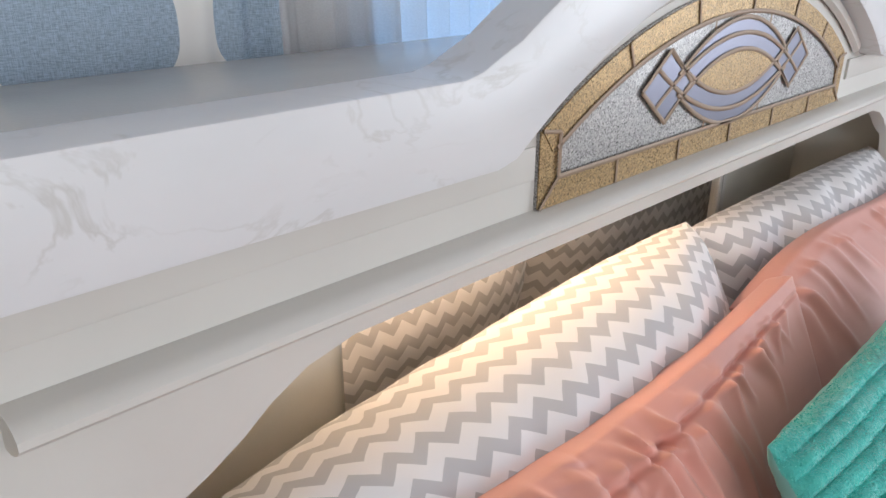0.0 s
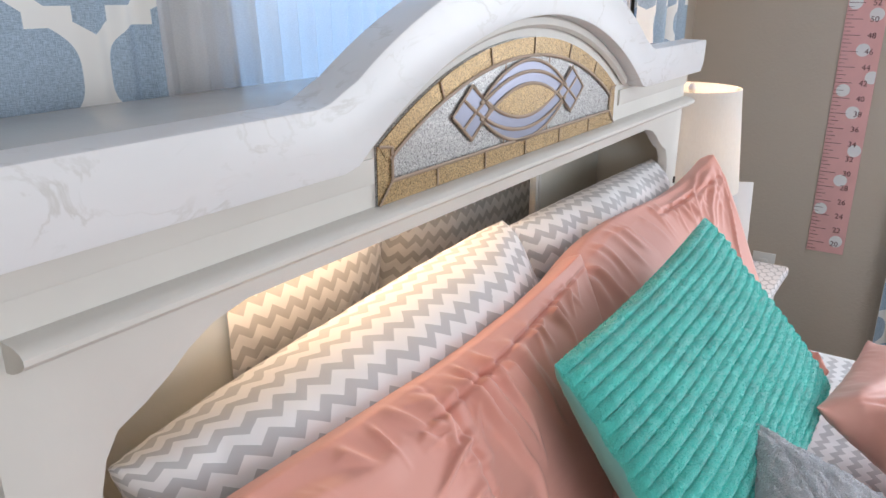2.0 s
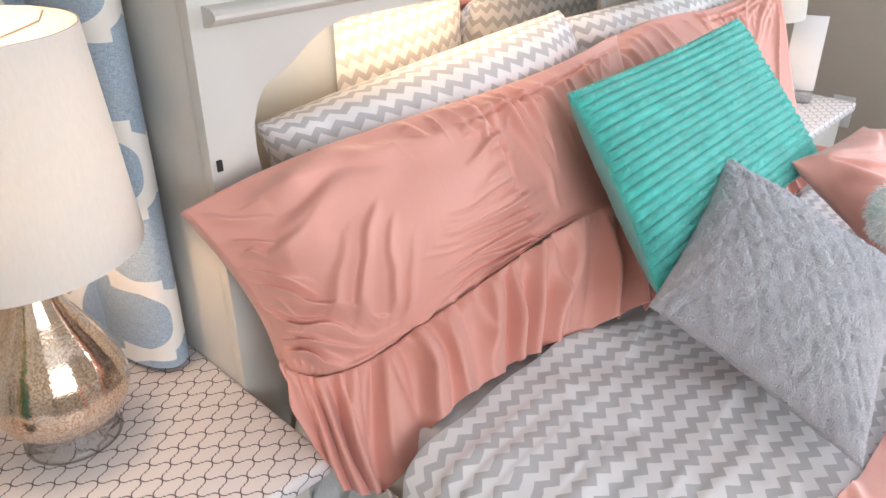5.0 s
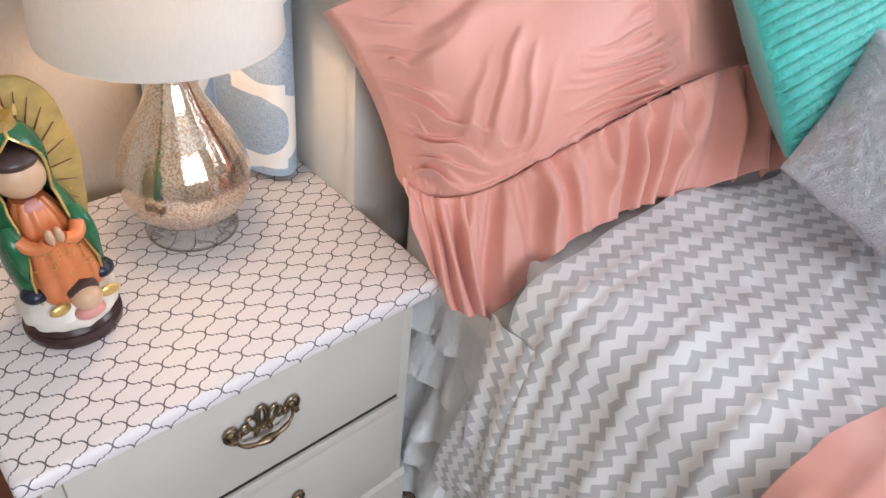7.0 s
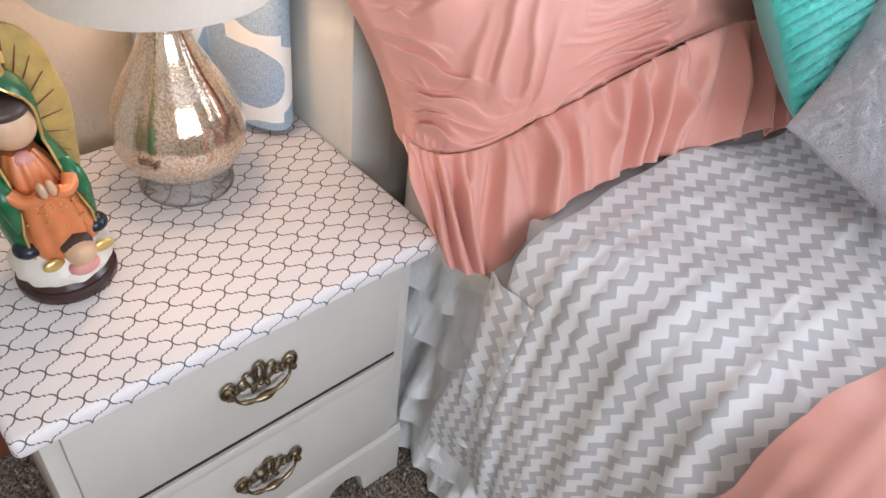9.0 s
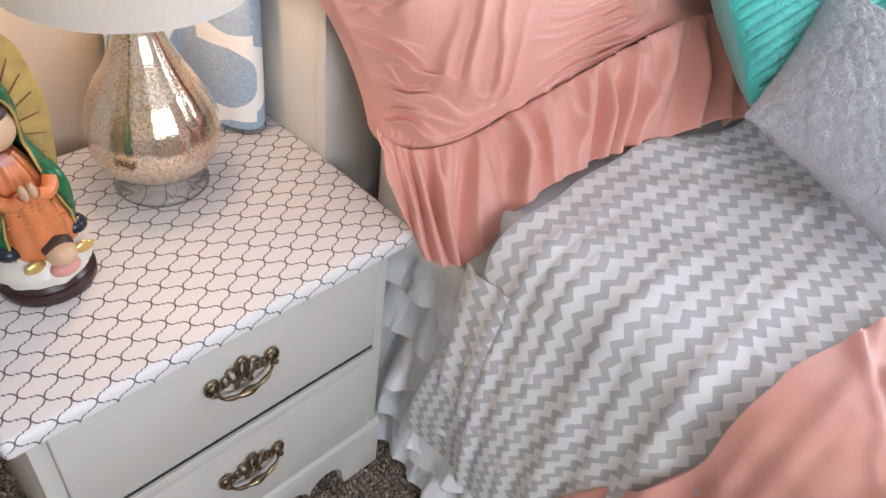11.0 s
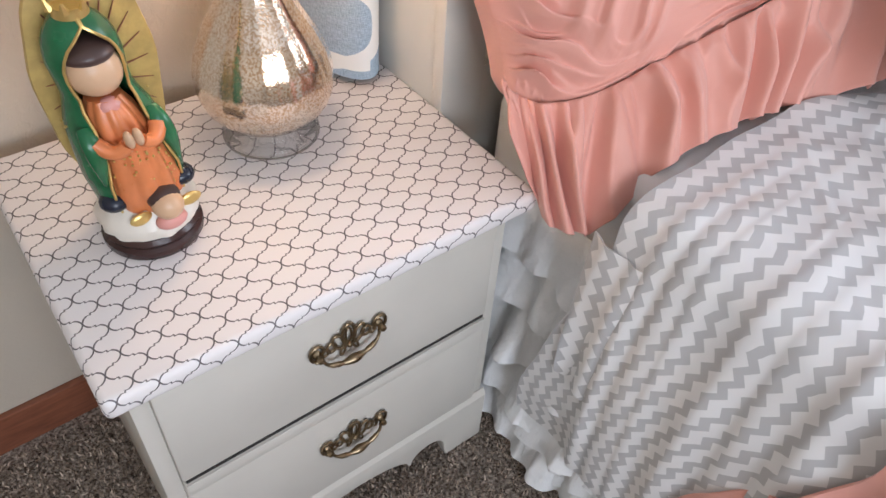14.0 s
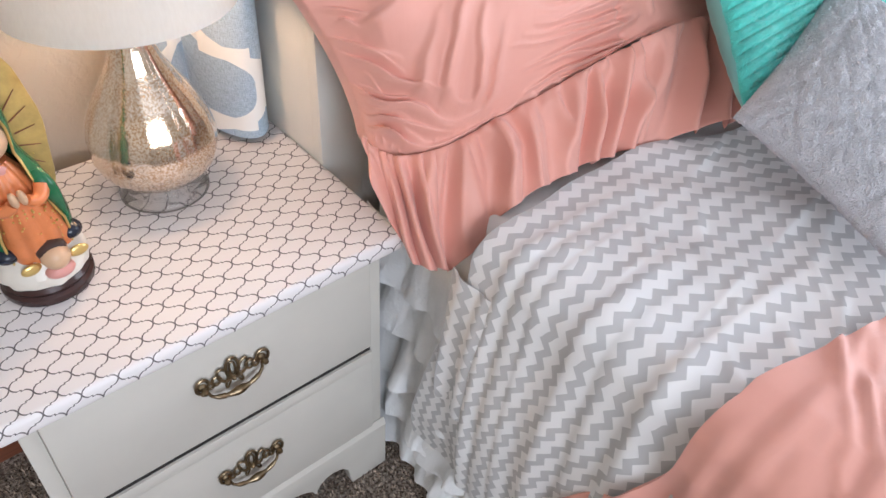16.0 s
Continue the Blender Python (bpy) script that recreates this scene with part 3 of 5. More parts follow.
def back_curtain(u, v):
    x = -0.012 + 0.382 * u
    k = smooth(0.24, 0.33, x)
    return x, 0.2675 + 0.003 * math.sin(x * 60) + k * 0.006 * math.sin(x * 150), 0.6235 + 1.65 * (1 - v)


cur = thing("curtain", "blue-grey linen curtain with white lattice print beside the headboard", "curtain", "patterned curtains")
part("curtain_panel", sheet(fold_curtain, 90, 60, 0.46, 1.65, 0.0015, -0.76), CURTAIN, cur)
part("curtain_panel", sheet(back_curtain, 110, 30, 0.53, 1.65, 0.0015, -0.3445), CURTAIN, cur)


def right_curtain(u, v):
    x = 1.93 + 0.40 * u
    return x, 0.235 + 0.022 * math.sin(x * 62), 0.62 + 1.65 * (1 - v)


cur = thing("curtain", "blue-grey linen curtain with white lattice print beside the lamp", "curtain", "patterned curtains")
part("curtain_panel", sheet(right_curtain, 60, 30, 0.55, 1.65, 0.0015), CURTAIN, cur)


def side_curtain(u, v):
    y = -0.47 - 0.36 * u
    return X1 - 0.055 + 0.026 * math.sin(y * 60), y, 0.15 + 2.1 * (1 - v)


cur = thing("curtain", "blue-grey linen curtain with white lattice print at the side window", "curtain", "patterned curtains")
part("curtain_panel", sheet(side_curtain, 60, 40, 0.55, 2.1, 0.0015), CURTAIN, cur)


def sheer_fold(u, v):
    x = 0.345 + 1.6 * u
    z = 0.62 + 1.65 * (1 - v)
    lean = 0.03 * math.sin(z * 2.0) * math.exp(-((x - 0.5) / 0.15) ** 2)
    return x + lean, 0.2680 + 0.0095 * math.sin(x * 150 + 2.2 * math.sin(x * 9)) + 0.003 * math.sin(x * 331 + z * 2), z


sh = thing("sheer_curtain", "pleated sheer white voile curtain lit blue by the window", "curtain")
part("curtain_panel", sheet(sheer_fold, 420, 14, 2.2, 1.65), SHEER, sh)

# ---- headboard ----
CX, HW = 0.815, 0.822
head = thing("headboard", "cream painted wooden headboard with marble-look arch and stained glass inset", "headboard")


def arc(cx, cz, r, x0, x1, n):
    return [(x0 + (x1 - x0) * i / n, cz + math.sqrt(max(0, r * r - (x0 + (x1 - x0) * i / n - cx) ** 2))) for i in range(n + 1)]


def opening(side):
    pts = [(0.072, 0.30), (0.072, 0.95), (0.067, 0.985), (0.068, 1.02), (0.076, 1.048), (0.090, 1.070), (0.118, 1.082), (0.145, 1.097), (0.170, 1.115), (0.200, 1.130), (0.243, 1.139)]
    return pts if side < 0 else [(2 * CX - x, z) for x, z in reversed(pts)]


L, R = CX - HW, CX + HW
board = [(L, 0.0), (L, 1.244)] + [(CX - 0.437, 1.244)] + arc(CX, 0.672, 0.727, CX - 0.435, CX + 0.435, 40) + [(R, 1.244), (R, 0.0)]
board += [(2 * CX - 0.072, 0.0)] + list(reversed(list(reversed(opening(1)))))[::-1][:0]
right_open = [(2 * CX - x, z) for x, z in opening(-1)]
board += right_open + list(reversed(opening(-1))) + [(0.072, 0.0)]
part("front_board", prism(board, 0.0, 0.022, 0.0015), CREAM, head)
for x0, x1 in ((L, L + 0.02), (R - 0.02, R)):
    part("side_panel", box(x0 + 0.002 if x0 < 0.5 else x0, x1 if x0 < 0.5 else x1 - 0.002, 0.0225, 0.25, 0.0, 1.244, 0.002), CREAM, head)
part("back_panel", box(L + 0.02, R - 0.02, 0.20, 0.212, 0.0, 1.243), INSIDE, head)
part("lower_panel", box(0.074, 2 * CX - 0.074, 0.004, 0.018, 0.0, 0.655), CREAM, head)
part("inner_shelf", box(L + 0.021, R - 0.021, 0.023, 0.199, 0.60, 0.615), INSIDE, head)
part("mirror", box(0.372, 1.235, 0.194, 0.199, 0.72, 1.19), MIRROR, head, "mirror at the back of the open shelf")
for x in (1.236, 1.252):
    part("mirror_strip", box(x, x + 0.013, 0.186, 0.1995, 0.62, 1.2, 0.002), CREAM, head)

# marble-look band with its deep top
def band():
    lo, hi, ra, rb, cz = 1.245, 1.317, 0.727, 0.80, 0.666
    le, ri = -0.018, 1.668
    low = arc(CX, cz, ra, CX - 0.433, CX + 0.433, 36)
    up = arc(CX, cz, rb, CX - 0.432, CX + 0.432, 36)
    out = [(le + 0.022, lo), (le + 0.009, lo + 0.005), (le + 0.002, lo + 0.014), (le, lo + 0.028), (le, hi - 0.004), (le + 0.004, hi)]
    out += [(CX - 0.492, hi), (CX - 0.474, hi + 0.004), (CX - 0.454, hi + 0.013)] + up
    out += [(CX + 0.454, hi + 0.013), (CX + 0.474, hi + 0.004), (CX + 0.492, hi), (ri - 0.004, hi), (ri, hi - 0.004), (ri - 0.002, lo + 0.028), (ri - 0.008, lo + 0.014), (ri - 0.022, lo)]
    out += [(CX + 0.455, lo)] + list(reversed(low)) + [(CX - 0.455, lo)]
    return out


bm = prism(band(), -0.032, 0.022, 0.002)
for f in bm.faces:
    if f.normal.z > 0.3 and f.calc_center_median().y > -0.02:
        f.material_index = 0
part("shelf_top", box(-0.016, 1.666, 0.0225, 0.252, 1.2445, 1.304, 0.002), SHELF_TOP, head, "worn grey laminate shelf top")
part("marble_band", bm, [MARBLE, SHELF_TOP], head, "white marble-look laminate band with grey veins")

# mouldings
def moulding(x0, x1, profile):
    bm = bmesh.new()
    a = [bm.verts.new((x0, y, z)) for y, z in profile]
    b = [bm.verts.new((x1, y, z)) for y, z in profile]
    n = len(profile)
    for i in range(n):
        bm.faces.new((a[i], a[(i + 1) % n], b[(i + 1) % n], b[i]))
    bm.faces.new(a)
    bm.faces.new(list(reversed(b)))
    return bm


LEDGE = [(-0.0, 1.160), (-0.010, 1.1615), (-0.018, 1.165), (-0.025, 1.169), (-0.029, 1.173), (-0.029, 1.178), (-0.025, 1.182), (-0.017, 1.185), (0.0, 1.186)]
part("ledge_moulding", moulding(0.012, R - 0.004, LEDGE), CREAM, head)
STEP = [(0.0, 1.214), (-0.0025, 1.2145), (-0.0035, 1.217), (-0.0035, 1.2445), (0.0, 1.2445)]
part("step_moulding", moulding(L + 0.001, CX - 0.375, STEP), CREAM, head)
part("step_moulding", moulding(CX + 0.385, R - 0.001, STEP), CREAM, head)
# arch bead between the inset and the marble
pts = [(x, -0.004, z) for x, z in arc(CX, 0.672, 0.712, CX - 0.40, CX + 0.40, 48)]
part("arch_bead", tube(pts, 0.010, 6, flat=0.7), CREAM, head)

# ---- stained glass inset ----
PX = 0.807
inset = part("glass_inset", prism([(PX - 0.362, 1.186), (PX - 0.362, 1.258)] + arc(PX, 0.684, 0.678, PX - 0.361, PX + 0.361, 40) + [(PX + 0.362, 1.258), (PX + 0.362, 1.186)], -0.004, 0.0), SILVER_GLITTER, head, "arched stained glass panel of silver and gold glitter panes")


def inset_piece(name, outline, y, mt, label=""):
    ob = part(name, prism(outline, y - 0.0015, y), mt, inset, label)
    return ob


def field(x):
    """The inner edge of the gold border at x."""
    return 0.684 + math.sqrt(max(0, 0.678 ** 2 - (x - PX) ** 2))


# gold border: bottom row, sides, arch row
BW = 0.026
cuts = [PX - 0.362 + 0.724 * k / 6 for k in range(7)]
for k in range(6):
    a, b = cuts[k], cuts[k + 1]
    inset_piece("gold_pane", [(a + 0.0012 + (BW * 0.9 if k == 0 else 0) * 0, 1.1862), (b - 0.0012, 1.1862), (b - 0.0012 - (BW if k == 5 else 0), 1.1862 + BW), (a + 0.0012 + (BW if k == 0 else 0), 1.1862 + BW)], -0.0042, GOLD_GLITTER)
for s in (-1, 1):
    inset_piece("gold_pane", [(PX + s * 0.362, 1.1875), (PX + s * (0.362 - BW), 1.1875 + BW), (PX + s * (0.362 - BW), 1.253), (PX + s * 0.362, 1.257)], -0.0034, GOLD_GLITTER)
acuts = [-0.361, -0.235, -0.11, 0.02, 0.15, 0.262, 0.361]
for a, b in zip(acuts, acuts[1:]):
    o = arc(PX, 0.684, 0.677, PX + a + 0.001, PX + b - 0.001, 8)
    i = arc(PX, 0.684, 0.677 - BW, PX + (a + 0.001) * 0.957, PX + (b - 0.001) * 0.957, 8)
    inset_piece("gold_pane", o + list(reversed(i)), -0.0042, GOLD_GLITTER)


def lens_pt(half, r_h, s, n=18, cz=1.268):
    """One bow of a lens of half-width half and height r_h, upper (s=1) or lower."""
    return [(PX + half * (2 * k / n - 1), cz + s * r_h * (1 - (2 * k / n - 1) ** 2)) for k in range(n + 1)]


cz = 1.270
up, lo = lens_pt(0.150, 0.057, 1, cz=cz), lens_pt(0.150, 0.057, -1, cz=cz)
inset_piece("mirror_pane", up + list(reversed(lo))[1:-1], -0.0042, BEVEL_MIRROR, "bevelled mirror glass pane")
up, lo = lens_pt(0.100, 0.024, 1, cz=cz), lens_pt(0.100, 0.024, -1, cz=cz)
inset_piece("gold_pane", up + list(reversed(lo))[1:-1], -0.0054, GOLD_GLITTER)
for s in (-1, 1):
    c = PX + s * 0.158
    inset_piece("mirror_pane", [(c - 0.047, cz), (c, cz + 0.036), (c + 0.047, cz), (c, cz - 0.036)], -0.0048, BEVEL_MIRROR)


def came(points, w=0.0026):
    part("came", tube([(x, -0.0070, z) for x, z in points], w, 6, flat=0.35), CAME, inset)


def bow(half, r_h, s, reach, n=22):
    """A bow of a lens that runs on past its tips to reach."""
    return [(PX + reach * (2 * k / n - 1), cz + s * r_h * (1 - (reach * (2 * k / n - 1) / half) ** 2)) for k in range(n + 1)]


came([(PX - 0.336, 1.2125), (PX - 0.336, 1.2530)])
came([(PX + 0.336, 1.2125), (PX + 0.336, 1.2530)])
came([(PX - 0.336, 1.2125), (PX + 0.336, 1.2125)])
came(arc(PX, 0.684, 0.651, PX - 0.340, PX + 0.340, 30))
for k in cuts[1:-1]:
    came([(k, 1.1865), (k, 1.2125)], 0.0018)
for a in acuts[1:-1]:
    came([arc(PX, 0.684, 0.676, PX + a, PX + a + 0.01, 1)[0], arc(PX, 0.684, 0.651, PX + a * 0.96, PX + a * 0.96 + 0.01, 1)[0]], 0.0018)
for s in (-1, 1):
    came([(PX + s * 0.362, 1.1865), (PX + s * 0.336, 1.2125)], 0.0018)
    came([(PX + s * 0.336, 1.2530), (PX + s * 0.361, 1.2570)], 0.0018)
    came([(PX + s * 0.07, cz + 0.046), (PX + s * 0.07, 1.330)], 0.0018)
    came([(PX + s * 0.07, cz - 0.046), (PX + s * 0.07, 1.2125)], 0.0018)
    c = PX + s * 0.158
    came([(c - 0.049, cz), (c, cz + 0.037)])
    came([(c, cz + 0.037), (c + 0.049, cz)])
    came([(c + 0.049, cz), (c, cz - 0.037)])
    came([(c, cz - 0.037), (c - 0.049, cz)])
    came(bow(0.150, 0.059, s, 0.137))
    came(bow(0.148, 0.042, s, 0.180))
    came(bow(0.100, 0.024, s, 0.158))

# small hook plates where the bed rail meets the posts
for x in (L + 0.012, R - 0.012):
    part("rail_hook", box(x - 0.004, x + 0.004, -0.004, 0.0, 0.972, 0.988, 0.001), GAP_SHADE_AND_HOOK, head)

# under-shelf light, hidden behind the top rail
ul = thing("shelf_light", "slim warm light strip under the headboard top", "light")
part("light_body", box(0.33, 0.87, 0.125, 0.165, 1.215, 1.243, 0.003), PLASTIC, ul)
part("diffuser", box(0.34, 0.86, 0.13, 0.16, 1.207, 1.2148, 0.002), BULB, ul)
lamp("shelf_lamp", "AREA", 1.3, (1.0, 0.65, 0.39), look((0.60, 0.172, 1.2), (0.60, 0.165, 0.5)), size=0.50, size_y=0.03)

# ---- mattress and bedding ----
mat_ob = thing("mattress", "thick mattress in a white fitted sheet", "mattress")
part("mattress_body", box(0.072, 1.565, -2.02, -0.015, 0.36, 0.655, 0.05, 4), WHITE_CLOTH, mat_ob)
bs = thing("box_spring", "white cloth covered box spring under the mattress", "box spring")
part("box_spring_body", box(0.08, 1.555, -2.01, -0.02, 0.14, 0.358, 0.015), SKIRT, bs)
for x in (0.14, 1.49):
    for y in (-0.1, -1.95):
        part("leg", lathe([(0.02, 0.0), (0.024, 0.02), (0.024, 0.139)], 16, (x, y, 0)), BLACK, bs)


def tier(y0, y1, ztop, zbot, x, amp, seed):
    def fn(u, v):
        y = y0 + (y1 - y0) * u
        w = math.sin(y * 40 + seed + 1.8 * math.sin(y * 17 + seed)) + 0.35 * math.sin(y * 97 + seed * 2 + 2 * v) + 0.9 * fract((y * 22, seed, v * 1.5), 3)
        g = 0.15 + v
        return x - 0.002 - 0.046 * v ** 1.2 - amp * g * w, y + 0.004 * math.sin(y * 130) * v, ztop + (zbot - ztop) * v + 0.004 * w * v
    return fn


skirt = thing("bed_skirt", "white tiered ruffled cotton bed skirt", "bed skirt")
for k, (za, zb) in enumerate(((0.52, 0.425), (0.455, 0.335), (0.36, 0.225), (0.25, 0.11), (0.14, 0.008))):
    part("ruffle", sheet(tier(-0.03, -1.2, za, zb, 0.060 - 0.006 * k, 0.013, k * 1.7), 330, 10, 2.0, 0.14, 0.0012), SKIRT, skirt)


def over(s):
    """Across the bed: metres along the cloth from the far side, to x, z and how far down the near side it hangs."""
    top = 1.45
    if s < top:
        return 1.53 - s, 0.664 + 0.010 * math.sin(math.pi * s / top), 0.0
    r = 0.062
    q = s - top
    if q < r * math.pi / 2:
        a = q / r
        return 0.08 - r * math.sin(a), 0.664 - r + r * math.cos(a), 0.0
    d = q - r * math.pi / 2
    return 0.018 - 0.022 * d - 0.02 * math.sin(d * 6), 0.664 - r - d, d


def bed_creases(seed, n_top, n_side, y0, y1, s_end, depth=1.0):
    rng = random.Random(seed)
    out = []
    for k in range(n_top):
        a = radians(rng.uniform(5, 55))
        ln = rng.uniform(0.12, 0.45)
        u, v = rng.uniform(0.75, 1.45), rng.uniform(y0, y1)
        out.append((u, v, u + ln * math.cos(a), v - ln * math.sin(a) * 0.8, rng.uniform(0.0045, 0.011), depth * rng.uniform(0.0025, 0.006)))
    for k in range(n_side):
        v = y1 + (y0 - y1) * (k + rng.uniform(0.1, 0.9)) / n_side
        out.append((s_end + 0.1, v, rng.uniform(1.18, 1.5), v + rng.uniform(-0.04, 0.02), rng.uniform(0.013, 0.026), rng.uniform(0.009, 0.021)))
    return crease_field(out)


def bed_cloth(y_head, y_foot, lift, span, s0, seed, amp, side_fold, creases):
    def fn(u, v):
        s = s0 + span * u
        x, z, d = over(s)
        yh, yf = y_head(s, d), y_foot(s, d)
        y = yh + (yf - yh) * v
        n = fract((s * 2.2 + y * 1.6 + seed, (s - y) * 5.5, seed), 3) * amp
        n += fract((s * 7 + seed, y * 7, 1.0), 3) * amp * 0.5
        n += creases(s, y) if s > 0.6 else 0.0
        if d > 0:
            k = min(1, d / 0.12)
            n += k * side_fold * (math.sin(y * 46 + 1.2 * math.sin(y * 17)) + 0.6 * math.sin(y * 83 + d * 4))
        out = Vector((-1, 0, 0.15)) if d > 0 else (Vector((0, 0, 1)) if s < 1.45 else Vector((-0.7, 0, 0.7)))
        return Vector((x, y, z)) + out * (lift + n)
    return fn


def sheet_head(s, d):
    """The edge of the turned-down sheet by the pillows, then down the near side."""
    return -0.405 + 0.070 * smooth(0.98, 1.20, s) + 0.082 * smooth(0.0, 0.42, d) + 0.003 * math.sin(s * 30)


def sheet_foot(s, d):
    return -0.785 + 0.05 * smooth(1.2, 1.6, s) + 0.14 * smooth(0.0, 0.33, d)


cs = thing("top_sheet", "white sheet with grey zigzag print turned down over the bed", "bed sheet")
part("sheet_cloth", sheet(bed_cloth(sheet_head, sheet_foot, 0.006, 1.95, 0.05, 3.1, 0.007, 0.002, bed_creases(4, 34, 8, -0.34, -0.78, 2.0)), 330, 130, 1.95, 0.48, 0.003), CHEVRON_SHEET, cs)


tuck = bed_cloth(lambda s, d: -0.300 - 0.06 * max(0.0, d), lambda s, d: -0.42, 0.000, 0.26, 1.56, 5.2, 0.006, 0.004, bed_creases(6, 2, 3, -0.30, -0.42, 1.8))
part("turned_under_edge", sheet(tuck, 60, 40, 0.26, 0.12, 0.002), CHEVRON_SHEET, cs)


def hem(u, v):
    y = -0.262 - 0.34 * u
    w = math.sin(y * 95 + 1.5 * math.sin(y * 33))
    return 0.004 - 0.012 * v + 0.007 * v * w, y, 0.165 - 0.085 * v


part("hem_ruffle", sheet(hem, 160, 8, 0.7, 0.07, 0.0012), SKIRT, cs, "white gathered ruffle hem")
part("hem_ruffle", sheet(lambda u, v: Vector(hem(u * 0.93 + 0.07, v)) + Vector((0.010 + 0.004 * math.sin(u * 31), 0, -0.062 - 0.004 * math.sin(u * 19))), 160, 8, 0.7, 0.07, 0.0012), SKIRT, cs, "white gathered ruffle hem")

cf = thing("comforter", "coral pink microfibre comforter folded back on the bed", "comforter")
comforter_form = bed_cloth(lambda s, d: -0.775 + 0.07 * smooth(1.15, 1.55, s) + 0.15 * smooth(0.0, 0.32, d), lambda s, d: -2.06, 0.024, 1.97, 0.03, 8.4, 0.010, 0.010, bed_creases(9, 60, 12, -0.70, -1.05, 2.0, 2.3))
part("comforter_cloth", sheet(comforter_form, 260, 220, 1.97, 1.3, 0.004), CORAL, cf)


# ---- pillows ----
def pillow_thing(name, label, category, bm, mats, group="", part_name="pillow_body"):
    t = thing(name, label, category, group)
    part(part_name, bm, mats, t)
    return t


def soft_folds(seed, amp=0.005):
    return lambda a, b, u, v, e: e * amp * (abs(fract((a * 5 + b * 9 + seed, b * 4, seed), 2)) * 1.6 - 0.5)


pillow_thing("bed_pillow", "plump white pillow with grey zigzag print under the shelf light", "pillow",
             cushion((0.105, 0.055, 1.000), (0.850, 0.055, 1.058), (0.17, -0.02, 0.73), (0.87, -0.02, 0.71), 0.135, 0.0, 0.006, 2.0, 90, 60, soft_folds(1.0, 0.011), power=0.42), [CHEVRON, CHEVRON], "bed pillows")
pillow_thing("bed_pillow", "white bed pillow with grey zigzag print leaning in the headboard", "pillow",
             cushion((0.890, 0.065, 1.035), (1.580, 0.045, 1.035), (0.89, -0.035, 0.70), (1.57, -0.04, 0.70), 0.10, 0.0, 0.006, 7.0, 90, 60, soft_folds(4.0, 0.011), power=0.42), [CHEVRON, CHEVRON], "bed pillows")


def sham_folds(seed, left):
    """Soft folds of a sham: runs of folds whose starts and ends slide along two short lines."""
    rng = random.Random(seed)
    out = []

    def run(n, a, b, c, d, w, h, jit=0.045):
        for k in range(n):
            t = (k + rng.uniform(-0.25, 0.25)) / max(1, n - 1)
            j = lambda: rng.uniform(-jit, jit)
            reach = rng.uniform(0.55, 1.0)
            p = (a[0] + (b[0] - a[0]) * t + j() * 0.5, a[1] + (b[1] - a[1]) * t + j())
            q = (c[0] + (d[0] - c[0]) * t + j(), c[1] + (d[1] - c[1]) * t + j())
            out.append((*p, p[0] + (q[0] - p[0]) * reach, p[1] + (q[1] - p[1]) * reach, w * rng.uniform(0.5, 1.3), h * rng.uniform(0.5, 1.3)))

    if left:
        run(9, (0.645, 0.60), (0.675, 0.97), (0.40, 0.50), (0.36, 0.99), 0.0075, 0.0042)
        run(6, (0.60, 0.30), (0.635, 0.62), (0.48, 0.34), (0.46, 0.56), 0.0075, 0.0032)
        run(10, (0.02, 0.52), (0.05, 0.96), (0.36, 0.84), (0.50, 0.99), 0.0070, 0.0048)
        run(5, (0.02, 0.60), (0.04, 0.85), (0.22, 0.86), (0.30, 0.97), 0.0065, 0.0036)
        run(4, (0.16, 0.80), (0.34, 0.84), (0.24, 0.30), (0.36, 0.26), 0.016, 0.0042)
        run(3, (0.06, 0.40), (0.10, 0.14), (0.34, 0.10), (0.52, 0.16), 0.020, 0.0050)
        run(5, (0.01, 0.10), (0.02, 0.48), (0.11, 0.20), (0.14, 0.62), 0.0085, 0.0040)
        run(6, (0.62, 0.06), (0.80, 0.04), (0.74, 0.90), (0.84, 0.70), 0.010, 0.0046)
        run(9, (0.30, 0.03), (0.62, 0.03), (0.36, 0.20), (0.66, 0.28), 0.0060, 0.0030)
    else:
        run(9, (0.98, 0.03), (0.97, 0.10), (0.55, 0.10), (0.90, 0.80), 0.009, 0.0055)
        run(7, (0.03, 0.06), (0.30, 0.05), (0.10, 0.50), (0.42, 0.45), 0.010, 0.0052)
        run(6, (0.45, 0.04), (0.80, 0.04), (0.52, 0.30), (0.72, 0.34), 0.008, 0.0042)
    m = 30
    for k in range(m):
        u = (k + rng.uniform(0.1, 0.9)) / m
        out.append((u, 1.0, u + rng.uniform(-0.03, 0.02), 1 - rng.uniform(0.04, 0.11), rng.uniform(0.0035, 0.005), rng.uniform(0.0014, 0.0024)))
    return out


